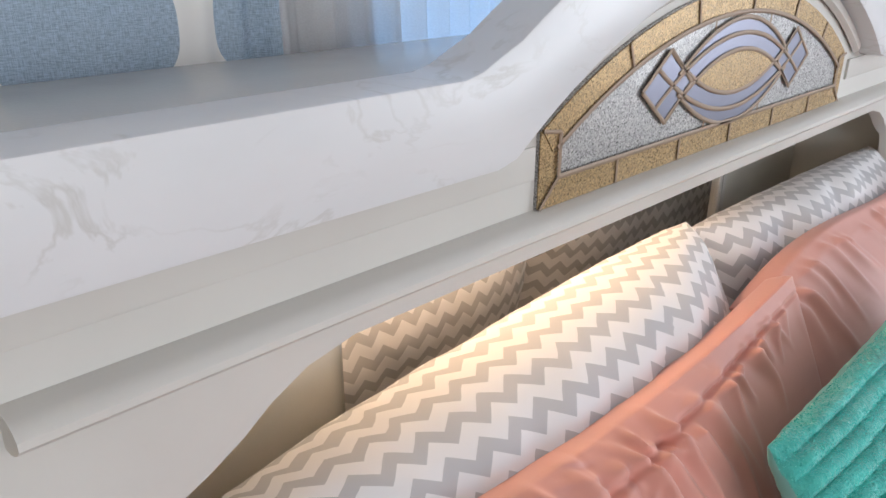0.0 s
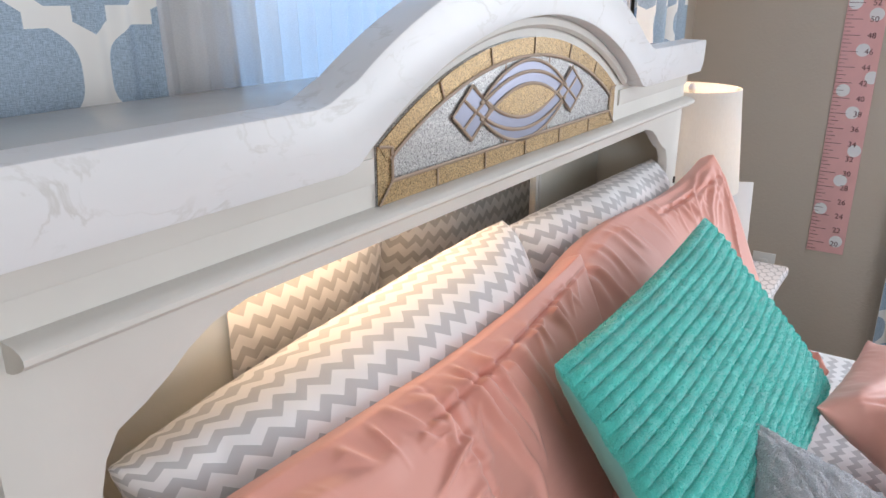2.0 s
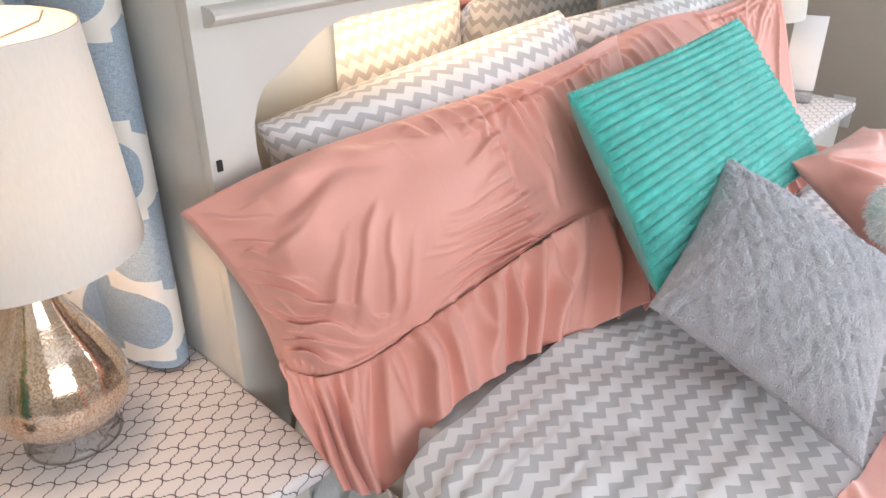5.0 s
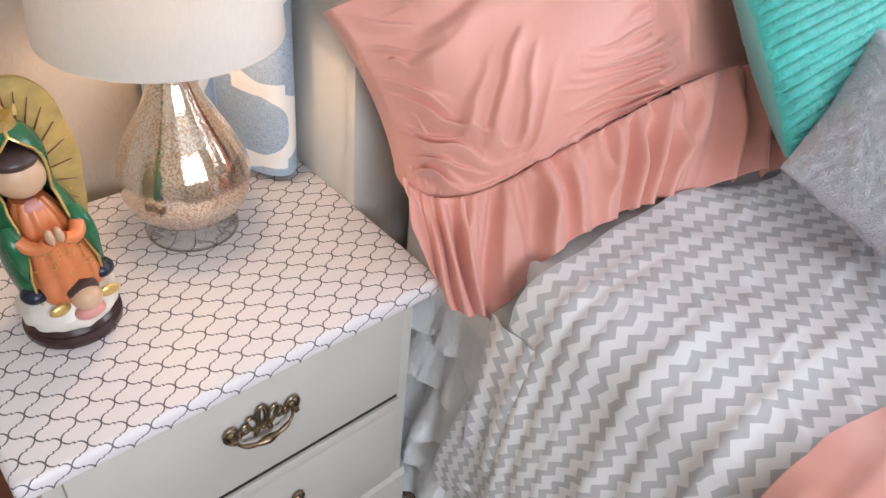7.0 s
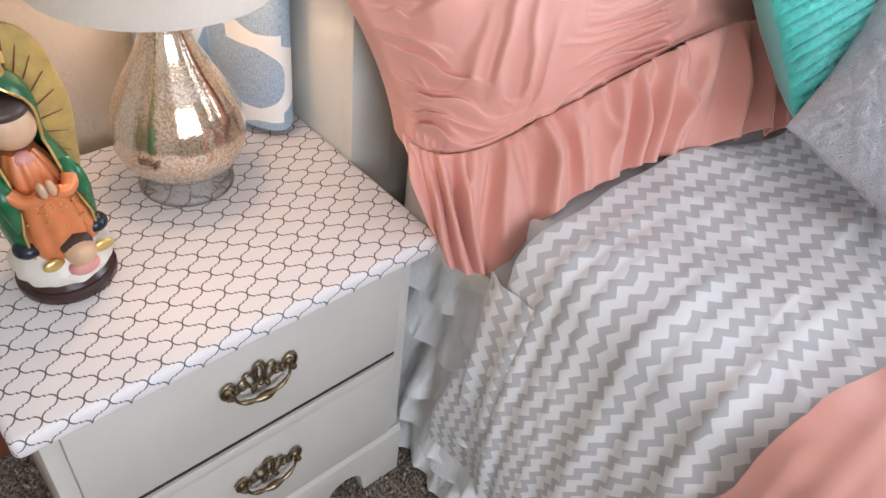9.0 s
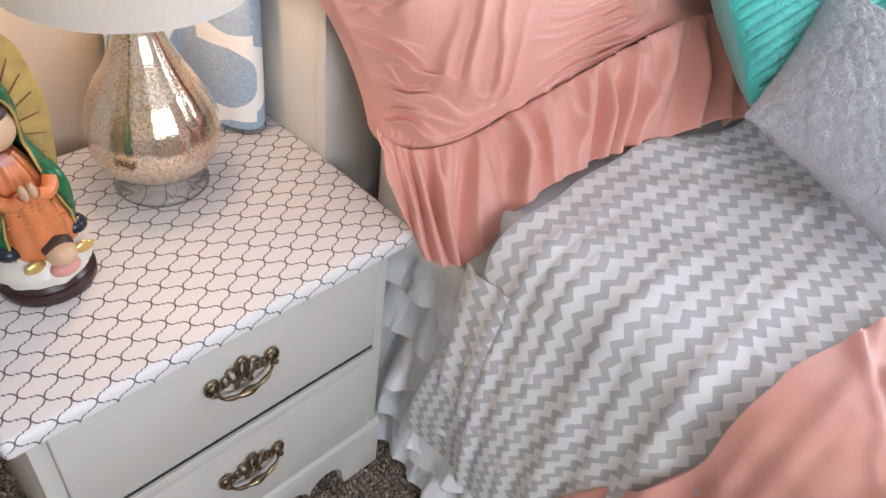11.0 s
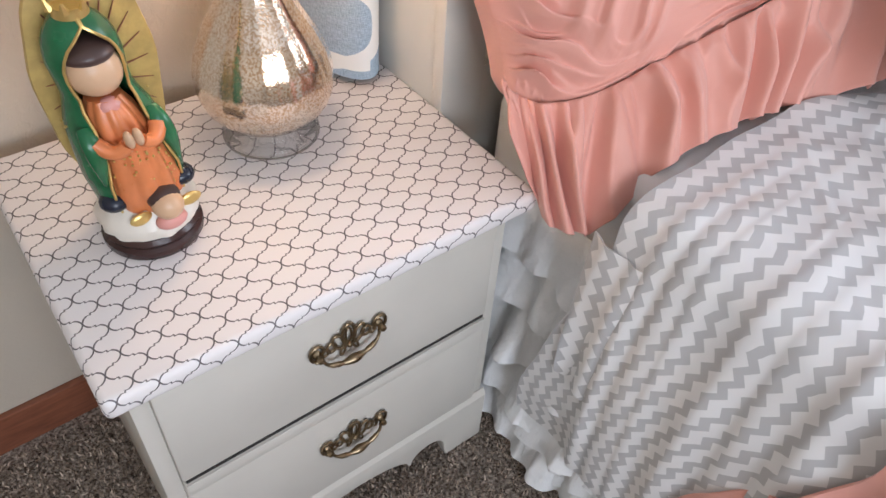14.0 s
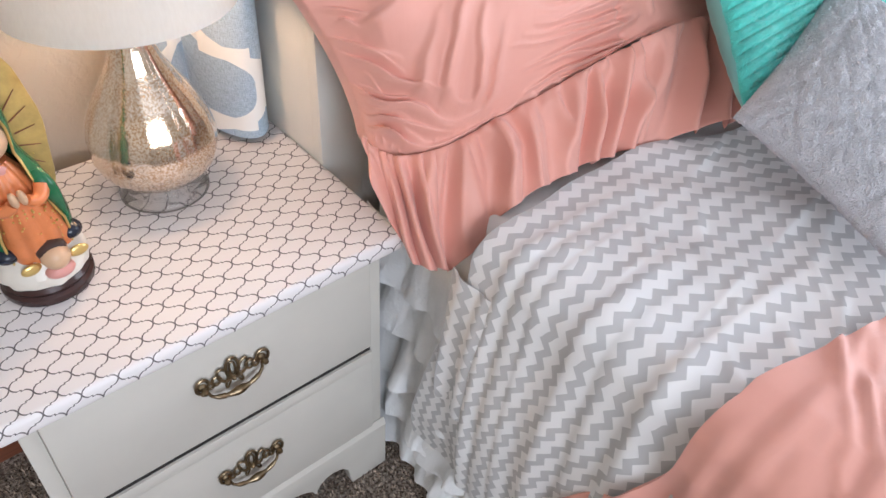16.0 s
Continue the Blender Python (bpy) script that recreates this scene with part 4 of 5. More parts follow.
def gathered(net, seed, seam_u=2.0):
    """A sham's stuffed body through a net, with soft folds, stitched seams and gathers along them."""
    surf = cubic(net)
    rng = random.Random(seed)
    lines = sham_folds(seed, seam_u < 1)
    seam = lambda v: seam_u - 0.02 + 0.10 * v ** 2.2
    for k in range(17):
        v = (k + rng.uniform(0.2, 0.8)) / 17
        lines.append((seam(v), v, seam(v) - rng.uniform(0.02, 0.07), v + rng.uniform(-0.09, 0.02), rng.uniform(0.004, 0.006), rng.uniform(0.0015, 0.0028)))
    for k in range(20):
        u = 0.52 + 0.48 * (k + rng.uniform(0.2, 0.8)) / 20
        lines.append((u, 0.15 - 0.03 * u, u + rng.uniform(-0.02, 0.05), 0.15 + rng.uniform(0.08, 0.24), rng.uniform(0.004, 0.007), rng.uniform(0.002, 0.004)))
    creases = crease_field(lines, 0.85, 0.36)

    def body(u, v):
        p = surf(u, v)
        e = min(1, 10 * min(u, 1 - u)) * min(1, 10 * min(v, 1 - v))
        w = 0.012 * fract((u * 2.2 + seed, v * 1.5, seed), 2) + 0.010 * math.sin(math.pi * min(1, u / 0.62)) * math.sin(math.pi * v)
        w += (5.2 if seam_u < 1 else 3.6) * creases(u + 0.020 * fract((u * 6, v * 3, 1), 2), v + 0.06 * fract((u * 6, v * 3, 9), 2))
        d = u - seam(v)
        w -= 0.007 * math.exp(-(d / 0.005) ** 2)
        w -= 0.008 * smooth(0.50, 0.60, u) * math.exp(-((v - (0.15 - 0.03 * u)) / 0.012) ** 2)
        return p + Vector((-0.25, -0.65, 0.7)) * w * (0.25 + 0.75 * e)
    return body


def ruffle_strip(path, drop, waves, seed, amp=0.012):
    """A gathered strip: path(u) its seam, drop(u) how it falls; small gathers that run out into fewer, uneven folds."""
    rng = random.Random(seed)
    lines = []
    for k in range(waves):
        u = (k + rng.uniform(0.0, 1.0)) / waves
        ln = rng.choice((0.2, 0.35, 0.55, 0.9))
        lines.append((u, -0.02, u + rng.uniform(-0.05, 0.05), ln, rng.uniform(0.0075, 0.0105), amp * rng.uniform(0.3, 0.9)))
    height = crease_field(lines, 0.7, 0.18)

    def fn(u, v):
        p, d = Vector(path(u)), Vector(drop(u))
        along = Vector(path(min(1, u + 0.01))) - Vector(path(max(0, u - 0.01)))
        side = d.cross(along).normalized()
        bow = math.sin(math.pi * min(1, v * 1.05)) * 0.012 + 0.003
        turn = 2 * math.pi * (waves * 0.46 * u + 0.75 * fract((u * 5.3, seed, 1.5 + 0.5 * v), 2) + 0.30 * v * fract((u * 4, seed, 7), 1))
        swell = (0.55 + 1.9 * abs(fract((u * 4.2, seed, 4), 2))) * min(1, 0.12 + 1.6 * v)
        c = math.sin(turn)
        fold = (1 - abs(math.sin(turn / 2 + 0.5 * v)) ** 0.9) * 1.7 - 0.6
        w = 2.0 * height(u, v) + amp * 2.3 * swell * (0.35 * c + 1.0 * fold)
        w += 0.002 * math.exp(-5 * v) * math.sin(2 * math.pi * (waves * 1.1 * u + 0.8 * math.sin(11 * u)))
        return p + d * v * (1 + 0.10 * fract((u * 5, seed, 2), 2) + 0.02 * c * swell) + side * (w + bow) + along.normalized() * v * (0.012 * fract((u * 7, v, seed + 5), 2) + 0.5 * amp * swell * math.cos(turn))
    return fn


LEFT_NET = [
    [(-0.072, -0.032, 0.950), (0.18, -0.080, 1.000), (0.47, -0.100, 1.008), (0.82, -0.105, 1.040)],
    [(-0.050, -0.078, 0.890), (0.17, -0.175, 0.925), (0.46, -0.178, 0.945), (0.81, -0.145, 0.960)],
    [(-0.022, -0.103, 0.810), (0.14, -0.207, 0.830), (0.43, -0.232, 0.860), (0.74, -0.225, 0.850)],
    [(-0.012, -0.126, 0.736), (0.112, -0.215, 0.727), (0.395, -0.257, 0.808), (0.66, -0.285, 0.765)],
]
cubic_left = cubic(LEFT_NET)
sham = thing("pillow_sham", "coral pink pillow sham with gathered ruffle hanging over the bed edge", "pillow sham", "coral shams")
part("sham_body", eased(sheet(gathered(LEFT_NET, 2, 0.60), 380, 200, 0.85, 0.36, 0.05, 0.0, lambda u, v: cubic_left(u, v) + Vector((0.01, 0.035, -0.02))), 2), CORAL, sham)
lsurf = cubic(LEFT_NET)
FALL_U = (0.0, 0.06, 0.27, 0.38, 0.68, 1.0)
FALL_END = ((-0.030, -0.205, 0.640), (-0.014, -0.248, 0.568), (0.026, -0.288, 0.563), (0.120, -0.318, 0.672), (0.350, -0.322, 0.672), (0.560, -0.445, 0.700))


def RUFFLE_FALL(u):
    """From the seam to the ruffle's lower edge: longest where it hangs over the mattress edge."""
    end = Vector([float(np.interp(u, FALL_U, [q[k] for q in FALL_END])) for k in range(3)])
    return end - lsurf(u * 0.98 + 0.01, 0.975)


part("ruffle", eased(sheet(ruffle_strip(lambda u: lsurf(u * 0.98 + 0.01, 0.975), RUFFLE_FALL, 30, 3, 0.012), 560, 56, 1.1, 0.16, 0.002), 4), CORAL, sham, "gathered coral ruffle")

RIGHT_NET = [
    [(0.790, -0.078, 1.000), (1.08, -0.065, 1.030), (1.33, -0.075, 1.020), (1.570, -0.102, 1.070)],
    [(0.765, -0.128, 0.955), (1.06, -0.135, 0.955), (1.28, -0.150, 0.960), (1.485, -0.190, 0.970)],
    [(0.715, -0.195, 0.860), (1.04, -0.230, 0.860), (1.22, -0.240, 0.860), (1.380, -0.270, 0.865)],
    [(0.690, -0.300, 0.735), (1.02, -0.330, 0.735), (1.17, -0.340, 0.735), (1.310, -0.360, 0.740)],
]
cubic_right = cubic(RIGHT_NET)
sham = thing("pillow_sham", "coral pink pillow sham with a pointed corner behind the teal cushion", "pillow sham", "coral shams")
part("sham_body", eased(sheet(gathered(RIGHT_NET, 6), 200, 110, 0.8, 0.36, 0.05, 0.0, lambda u, v: cubic_right(u, v) + Vector((0.0, 0.035, -0.02))), 2), CORAL, sham)
rsurf = cubic(RIGHT_NET)
part("ruffle", sheet(ruffle_strip(lambda u: rsurf(u * 0.98 + 0.01, 0.995), lambda u: Vector((0, -0.08, -0.03)), 26, 8, 0.009), 150, 12, 1.0, 0.1, 0.002), CORAL, sham, "gathered coral ruffle")


def ribs(a, b, u, v, e):
    k = b / 0.0172
    return 0.0080 * (abs(math.sin(math.pi * k)) ** 0.5 - 0.45) * min(1, 3.5 * e) + 0.0016 * min(1, 3 * e) * fract((a * 60, b * 60, 1), 2)



def fibres(name, ob, parent, count, length, width, mt, seed, droop=0.35, spread=0.8, front=False, label=""):
    """Soft pile on a mesh: thin tapered fibres, joined into one part."""
    rng = np.random.default_rng(seed)
    me = ob.data
    me.calc_loop_triangles()
    nt = len(me.loop_triangles)
    tri = np.empty(nt * 3, int)
    me.loop_triangles.foreach_get("vertices", tri)
    tri = tri.reshape(-1, 3)
    mi = np.empty(nt, int)
    me.loop_triangles.foreach_get("material_index", mi)
    co = np.empty(len(me.vertices) * 3)
    me.vertices.foreach_get("co", co)
    co = co.reshape(-1, 3)
    vn = np.empty(len(me.vertices) * 3)
    me.vertices.foreach_get("normal", vn)
    vn = vn.reshape(-1, 3)
    if front:
        tri = tri[mi == 0]
    a, b, c = co[tri[:, 0]], co[tri[:, 1]], co[tri[:, 2]]
    ar = np.linalg.norm(np.cross(b - a, c - a), axis=1)
    pick = rng.choice(len(tri), count, p=ar / ar.sum())
    r1, r2 = rng.random(count), rng.random(count)
    fl = r1 + r2 > 1
    r1[fl], r2[fl] = 1 - r1[fl], 1 - r2[fl]
    p = a[pick] + (b - a)[pick] * r1[:, None] + (c - a)[pick] * r2[:, None]
    n = vn[tri[pick, 0]]
    clump = np.array([noise.noise_vector(Vector(q) * 55) for q in p])
    d = n + spread * (clump * 0.9 + rng.normal(0, 0.35, (count, 3)))
    d /= np.linalg.norm(d, axis=1)[:, None]
    ln = (length * rng.uniform(0.6, 1.25, count))[:, None]
    side = np.cross(d, rng.normal(0, 1, (count, 3)))
    side /= np.linalg.norm(side, axis=1)[:, None] + 1e-9
    g = np.array((0, 0, -droop))
    mid, tip = p + d * ln * 0.55, p + (d + g) / np.linalg.norm(d + g, axis=1)[:, None] * ln
    p = p - n * 0.001
    V = np.stack((p - side * width, p + side * width, mid + side * width * 0.7, mid - side * width * 0.7, tip), 1).reshape(-1, 3)
    base = np.arange(count)[:, None] * 5
    faces = [tuple(q) for q in (base + np.array((0, 1, 2, 3)))] + [tuple(q) for q in (base + np.array((3, 2, 4)))]
    m = bpy.data.meshes.new(name)
    m.from_pydata(V.tolist(), [], faces)
    m.materials.append(mt)
    o = new(name, m)
    if parent:
        o.parent = parent
    return tagged(o, label, kind="stuff")


def pile_mat(name, dark, light, rough=0.9):
    m, nt, b = material(name)
    gi = nt.nodes.new("ShaderNodeNewGeometry")
    c = mix_colour(nt, gi.outputs["Random Per Island"], dark, light)
    big = noise_tex(nt, coords(nt), 14, 3)
    c = mix_colour(nt, ramp(nt, big, 0.4, 0.65, 0, 0.5), c, light)
    nt.links.new(c, b.inputs["Base Color"])
    b.inputs["Roughness"].default_value = rough
    b.inputs["Specular IOR Level"].default_value = 0.1
    tr, mx = nt.nodes.new("ShaderNodeBsdfTranslucent"), nt.nodes.new("ShaderNodeMixShader")
    nt.links.new(c, tr.inputs[0])
    mx.inputs[0].default_value = 0.5
    nt.links.new(b.outputs[0], mx.inputs[1])
    nt.links.new(tr.outputs[0], mx.inputs[2])
    nt.links.new(mx.outputs[0], nt.nodes["Material Output"].inputs[0])
    return m


GREY_PILE = pile_mat("grey_pile", (0.56, 0.56, 0.60), (0.80, 0.80, 0.84))
TEAL_PILE = pile_mat("teal_pile", (0.075, 0.58, 0.51), (0.24, 0.80, 0.74))
WHITE_PILE = pile_mat("white_pile", (0.92, 0.91, 0.87), (0.97, 0.965, 0.95))


teal = cushion((0.505, -0.212, 1.014), (1.125, -0.210, 1.040), (0.408, -0.462, 0.788), (1.045, -0.462, 0.812), 0.042, 0.025, 0.004, 1.3, 150, 300, ribs, 2.0, 0.45)
t = pillow_thing("throw_cushion", "teal plush throw cushion with ribbed stripes", "cushion", teal, [TEAL, TEAL_SIDE])
fibres("fur", t.children[0], t, 42000, 0.0038, 0.0007, TEAL_PILE, 8, 0.25, 0.8, True)


def quilt(a, b, u, v, e):
    wob = 0.25 * fract((a * 14, b * 14, 6), 2)
    p, q = (a + b * 0.6) / 0.042 + wob, (a - b * 0.6) / 0.042 + wob
    ridge = min(abs(math.sin(math.pi * p)), abs(math.sin(math.pi * q)))
    return e * 0.004 * (ridge ** 0.5 - 0.6) + 0.0028 * fract((a * 85, b * 85, 2), 3)


grey = cushion((0.705, -0.405, 0.902), (0.690, -0.715, 0.805), (0.362, -0.470, 0.798), (0.355, -0.775, 0.705), 0.060, 0.03, 0.004, 4.4, 130, 130, quilt)
t = pillow_thing("fluffy_cushion", "fluffy grey plush throw cushion with quilted relief", "cushion", grey, [GREY_FUR, GREY_FUR])
fibres("fur", t.children[0], t, 22000, 0.0095, 0.0007, GREY_PILE, 2, 0.35, 0.9)
small_lines = random.Random(21)
SMALL = crease_field([(0.02, 0.03, small_lines.uniform(0.4, 0.9), small_lines.uniform(0.1, 0.95), small_lines.uniform(0.008, 0.014), small_lines.uniform(0.006, 0.011)) for k in range(7)]
                     + [(0.97, 0.03, small_lines.uniform(0.4, 0.8), small_lines.uniform(0.2, 0.9), small_lines.uniform(0.008, 0.014), small_lines.uniform(0.005, 0.009)) for k in range(6)], 0.28, 0.24)


def pulled_folds(a, b, u, v, e):
    return e * 1.6 * SMALL(u, v)


pillow_thing("small_pillow", "small coral satin pillow leaning by the teal cushion", "pillow",
             cushion((0.86, -0.462, 0.865), (1.135, -0.498, 0.870), (0.905, -0.655, 0.705), (1.20, -0.69, 0.715), 0.055, 0.03, 0.006, 9.1, 90, 80, pulled_folds), [CORAL, CORAL])

# plush toy
bm = bmesh.new()
ball((0.80, -0.735, 0.745), 0.075, bm, sc=(1.05, 0.85, 0.9))
ball((0.835, -0.665, 0.835), 0.058, bm)
ball((0.885, -0.695, 0.815), 0.030, bm, sc=(1.3, 0.9, 0.85))
ball((0.80, -0.70, 0.80), 0.022, bm, sc=(0.8, 0.8, 1.9))
ball((0.87, -0.78, 0.715), 0.032, bm, sc=(1.5, 0.8, 0.8))
ball((0.74, -0.77, 0.705), 0.032, bm, sc=(1.5, 0.8, 0.8))
for v in bm.verts:
    v.co += Vector((1, 1, 1)) * 0.003 * fract(v.co * 70)
n0 = len(bm.faces)
ball((0.879, -0.709, 0.846), 0.006, bm, 10, 6)
ball((0.921, -0.712, 0.822), 0.009, bm, 10, 6)
for k, f in enumerate(bm.faces):
    if k >= n0:
        f.material_index = 1
toy = tagged(part("plush_toy", bm, [WHITE_FUR, BLACK, WHITE_PILE]), "white fluffy plush toy lying on the bed", "plush toy")
hair = fibres("pile", toy, None, 6500, 0.012, 0.0011, WHITE_PILE, 3, 0.3, 1.0, True)
bm = bmesh.new()
bm.from_mesh(toy.data)
n0 = len(bm.faces)
bm.from_mesh(hair.data)
for k, f in enumerate(bm.faces):
    if k >= n0:
        f.material_index = 2
bm.to_mesh(toy.data)
bm.free()
bpy.data.objects.remove(hair)


# ---- nightstands ----
def pull(parent, x, y, z):
    """An openwork bail pull: two scrolled posts, a fan of loops between them and a heavy collared bail."""
    def post(s):
        b = lathe([(0.0060, 0), (0.0064, 0.003), (0.0040, 0.006), (0.0042, 0.010), (0.0050, 0.013), (0.0040, 0.016), (0.0015, 0.0172)], 14)
        b.transform(Matrix.Translation((x + s * 0.046, y, z + 0.006)) @ Matrix.Rotation(radians(90), 4, "X"))
        return b
    h = part("handle", post(-1), BRASS, parent, "antique brass openwork drawer pull")
    part("post", post(1), BRASS, h)
    bm = bmesh.new()

    def ring(cx, cz, rx, rz, turn, thick, a0=0, a1=360):
        pts = []
        n = 18
        for q in range(n if a1 - a0 == 360 else n + 1):
            a = radians(a0 + (a1 - a0) * q / n)
            px, pz = rx * math.cos(a), rz * math.sin(a)
            c, s2 = math.cos(radians(turn)), math.sin(radians(turn))
            pts.append((x + cx + px * c - pz * s2, y - 0.0045, z + 1.3 * (cz + px * s2 + pz * c)))
        tube(pts, thick, 7, a1 - a0 == 360, bm, 0.8)

    ring(0, 0.014, 0.0095, 0.0150, 0, 0.0026)
    ring(0, 0.013, 0.0042, 0.0105, 0, 0.0016)
    for s in (-1, 1):
        ring(s * 0.0145, 0.0085, 0.0068, 0.0125, -s * 32, 0.0024)
        ring(s * 0.0255, 0.0060, 0.0062, 0.0062, 0, 0.0023)
        ring(s * 0.0345, 0.0030, 0.0045, 0.0045, 0, 0.0022)
        ring(s * 0.046, 0.0075, 0.0095, 0.0100, 0, 0.0026, -60 if s > 0 else 0, 210 if s > 0 else 240)
        ring(s * 0.0085, -0.004, 0.0030, 0.0095, s * 24, 0.0017)
        ball((x + s * 0.0480, y - 0.006, z - 0.0035), 0.0032, bm, 10, 6)
    ball((x, y - 0.005, z - 0.003), 0.0042, bm, 10, 6)
    part("fan", bm, BRASS, h)
    n = 28
    pts = [(x + 0.042 * math.sin(math.pi * (q / n - 0.5)) , y - 0.010 - 0.006 * math.sin(math.pi * q / n), z + 0.005 - 0.0245 * math.sin(math.pi * q / n) ** 0.75) for q in range(n + 1)]
    rad = []
    for q in range(n + 1):
        m = abs(q / n - 0.5)
        r = 0.0024 + 0.0046 * math.exp(-(m / 0.10) ** 2) + 0.0016 * math.exp(-((m - 0.24) / 0.05) ** 2)
        rad.append(r + (0.0012 if q in (9, 19) else 0.0))
    part("bail", tube(pts, rad, 10), BRASS, h)
    return h


def nightstand(label):
    """Local frame: x across from the middle, y = 0 at the drawer fronts and rising to the back, z up."""
    n = thing("nightstand", label, "nightstand", "nightstands")
    w, d = 0.264, 0.40
    part("side_panel", box(-w, -w + 0.02, 0.006, d, 0.0, 0.578, 0.002), STAND, n)
    part("side_panel", box(w - 0.02, w, 0.006, d, 0.0, 0.578, 0.002), STAND, n)
    part("back_panel", box(-w + 0.02, w - 0.02, d - 0.012, d, 0.03, 0.578), STAND, n)
    # solid filler behind the drawers, coloured as the shade inside
    part("inner_frame", box(-w + 0.021, w - 0.021, 0.020, d - 0.0125, 0.125, 0.577), GAP_SHADE_AND_HOOK, n)
    for s in (-1, 1):
        part("stile", box(s * w - (0.0 if s < 0 else 0.022), s * w + (0.022 if s < 0 else 0.0), 0.002, 0.0195, 0.13, 0.577, 0.0015), STAND, n)
    for z0, z1 in ((0.140, 0.360), (0.3665, 0.572)):
        dr = part("drawer_front", box(-w + 0.0222, w - 0.0222, -0.006, 0.019, z0, z1, 0.0045, 2), STAND, n)
        part("drawer_lip", prism([(-w + 0.024, z1 - 0.026), (w - 0.024, z1 - 0.026), (w - 0.024, z1 - 0.001), (-w + 0.024, z1 - 0.001)], -0.0085, -0.0062, 0.002), STAND, dr) if z0 < 0.3 else None
        pull(dr, 0.0, -0.0065, (0.252 if z0 < 0.3 else 0.479))
    # solid strip in the slot between drawers; its colour stands in for shade
    part("drawer_gap", box(-w + 0.026, w - 0.026, -0.0045, 0.0195, 0.3603, 0.3662), GAP_SHADE_AND_HOOK, n, "dark strip painting the shade between the drawers")
    # plinth with a scalloped cut-out
    out = [(-w - 0.005, 0.0), (-w - 0.005, 0.128), (w + 0.005, 0.128), (w + 0.005, 0.0), (w - 0.075, 0.0), (w - 0.080, 0.022)]
    for k in range(9):
        a = math.pi * k / 8
        out.append((w - 0.118 + 0.036 * math.cos(a), 0.040 + 0.034 * math.sin(a)))
    for k in range(11):
        a = math.pi * k / 10
        out.append((0.0 + 0.105 * math.cos(a), 0.045 + 0.040 * math.sin(a)))
    for k in range(9):
        a = math.pi * k / 8
        out.append((-w + 0.118 + 0.036 * math.cos(a), 0.040 + 0.034 * math.sin(a)))
    out += [(-w + 0.080, 0.022), (-w + 0.075, 0.0)]
    part("plinth", prism(out, -0.008, 0.014, 0.003), STAND, n)
    ledge = bmesh.new()
    rows = [[ledge.verts.new((s * (w + 0.005), py, pz)) for py, pz in ((-0.0078, 0.1282), (-0.0005, 0.1395), (0.0015, 0.1395), (0.0015, 0.1282))] for s in (-1, 1)]
    for k in range(4):
        ledge.faces.new((rows[0][k], rows[1][k], rows[1][(k + 1) % 4], rows[0][(k + 1) % 4]))
    for r in rows:
        ledge.faces.new(r)
    part("plinth_ledge", ledge, STAND, n, smooth=False)
    # top wrapped in lattice vinyl
    top = box(-0.287, 0.287, -0.030, 0.417, 0.5785, 0.610, 0.009, 3)
    lay = top.loops.layers.uv.new("UVMap")
    for f in top.faces:
        for l in f.loops:
            c = l.vert.co
            down = max(0.0, 0.61 - c.z)
            if abs(f.normal.y) >= abs(f.normal.x):
                l[lay].uv = (c.x, c.y - down)
            else:
                l[lay].uv = (c.x + down * (1 if c.x > 0 else -1), c.y)
    part("top", top, CONTACT, n, "white vinyl-covered top with grey lattice print")
    return n


ns = nightstand("ivory painted nightstand with two drawers beside the bed")
ns.matrix_world = pose(-0.296, -0.183, 0, 0, 0, -1.0)
ns2 = copy_thing(ns, pose(1.935, -0.188, 0, 0, 0, 0))
ns2["label"] = "ivory painted nightstand with two drawers on the far bed side"


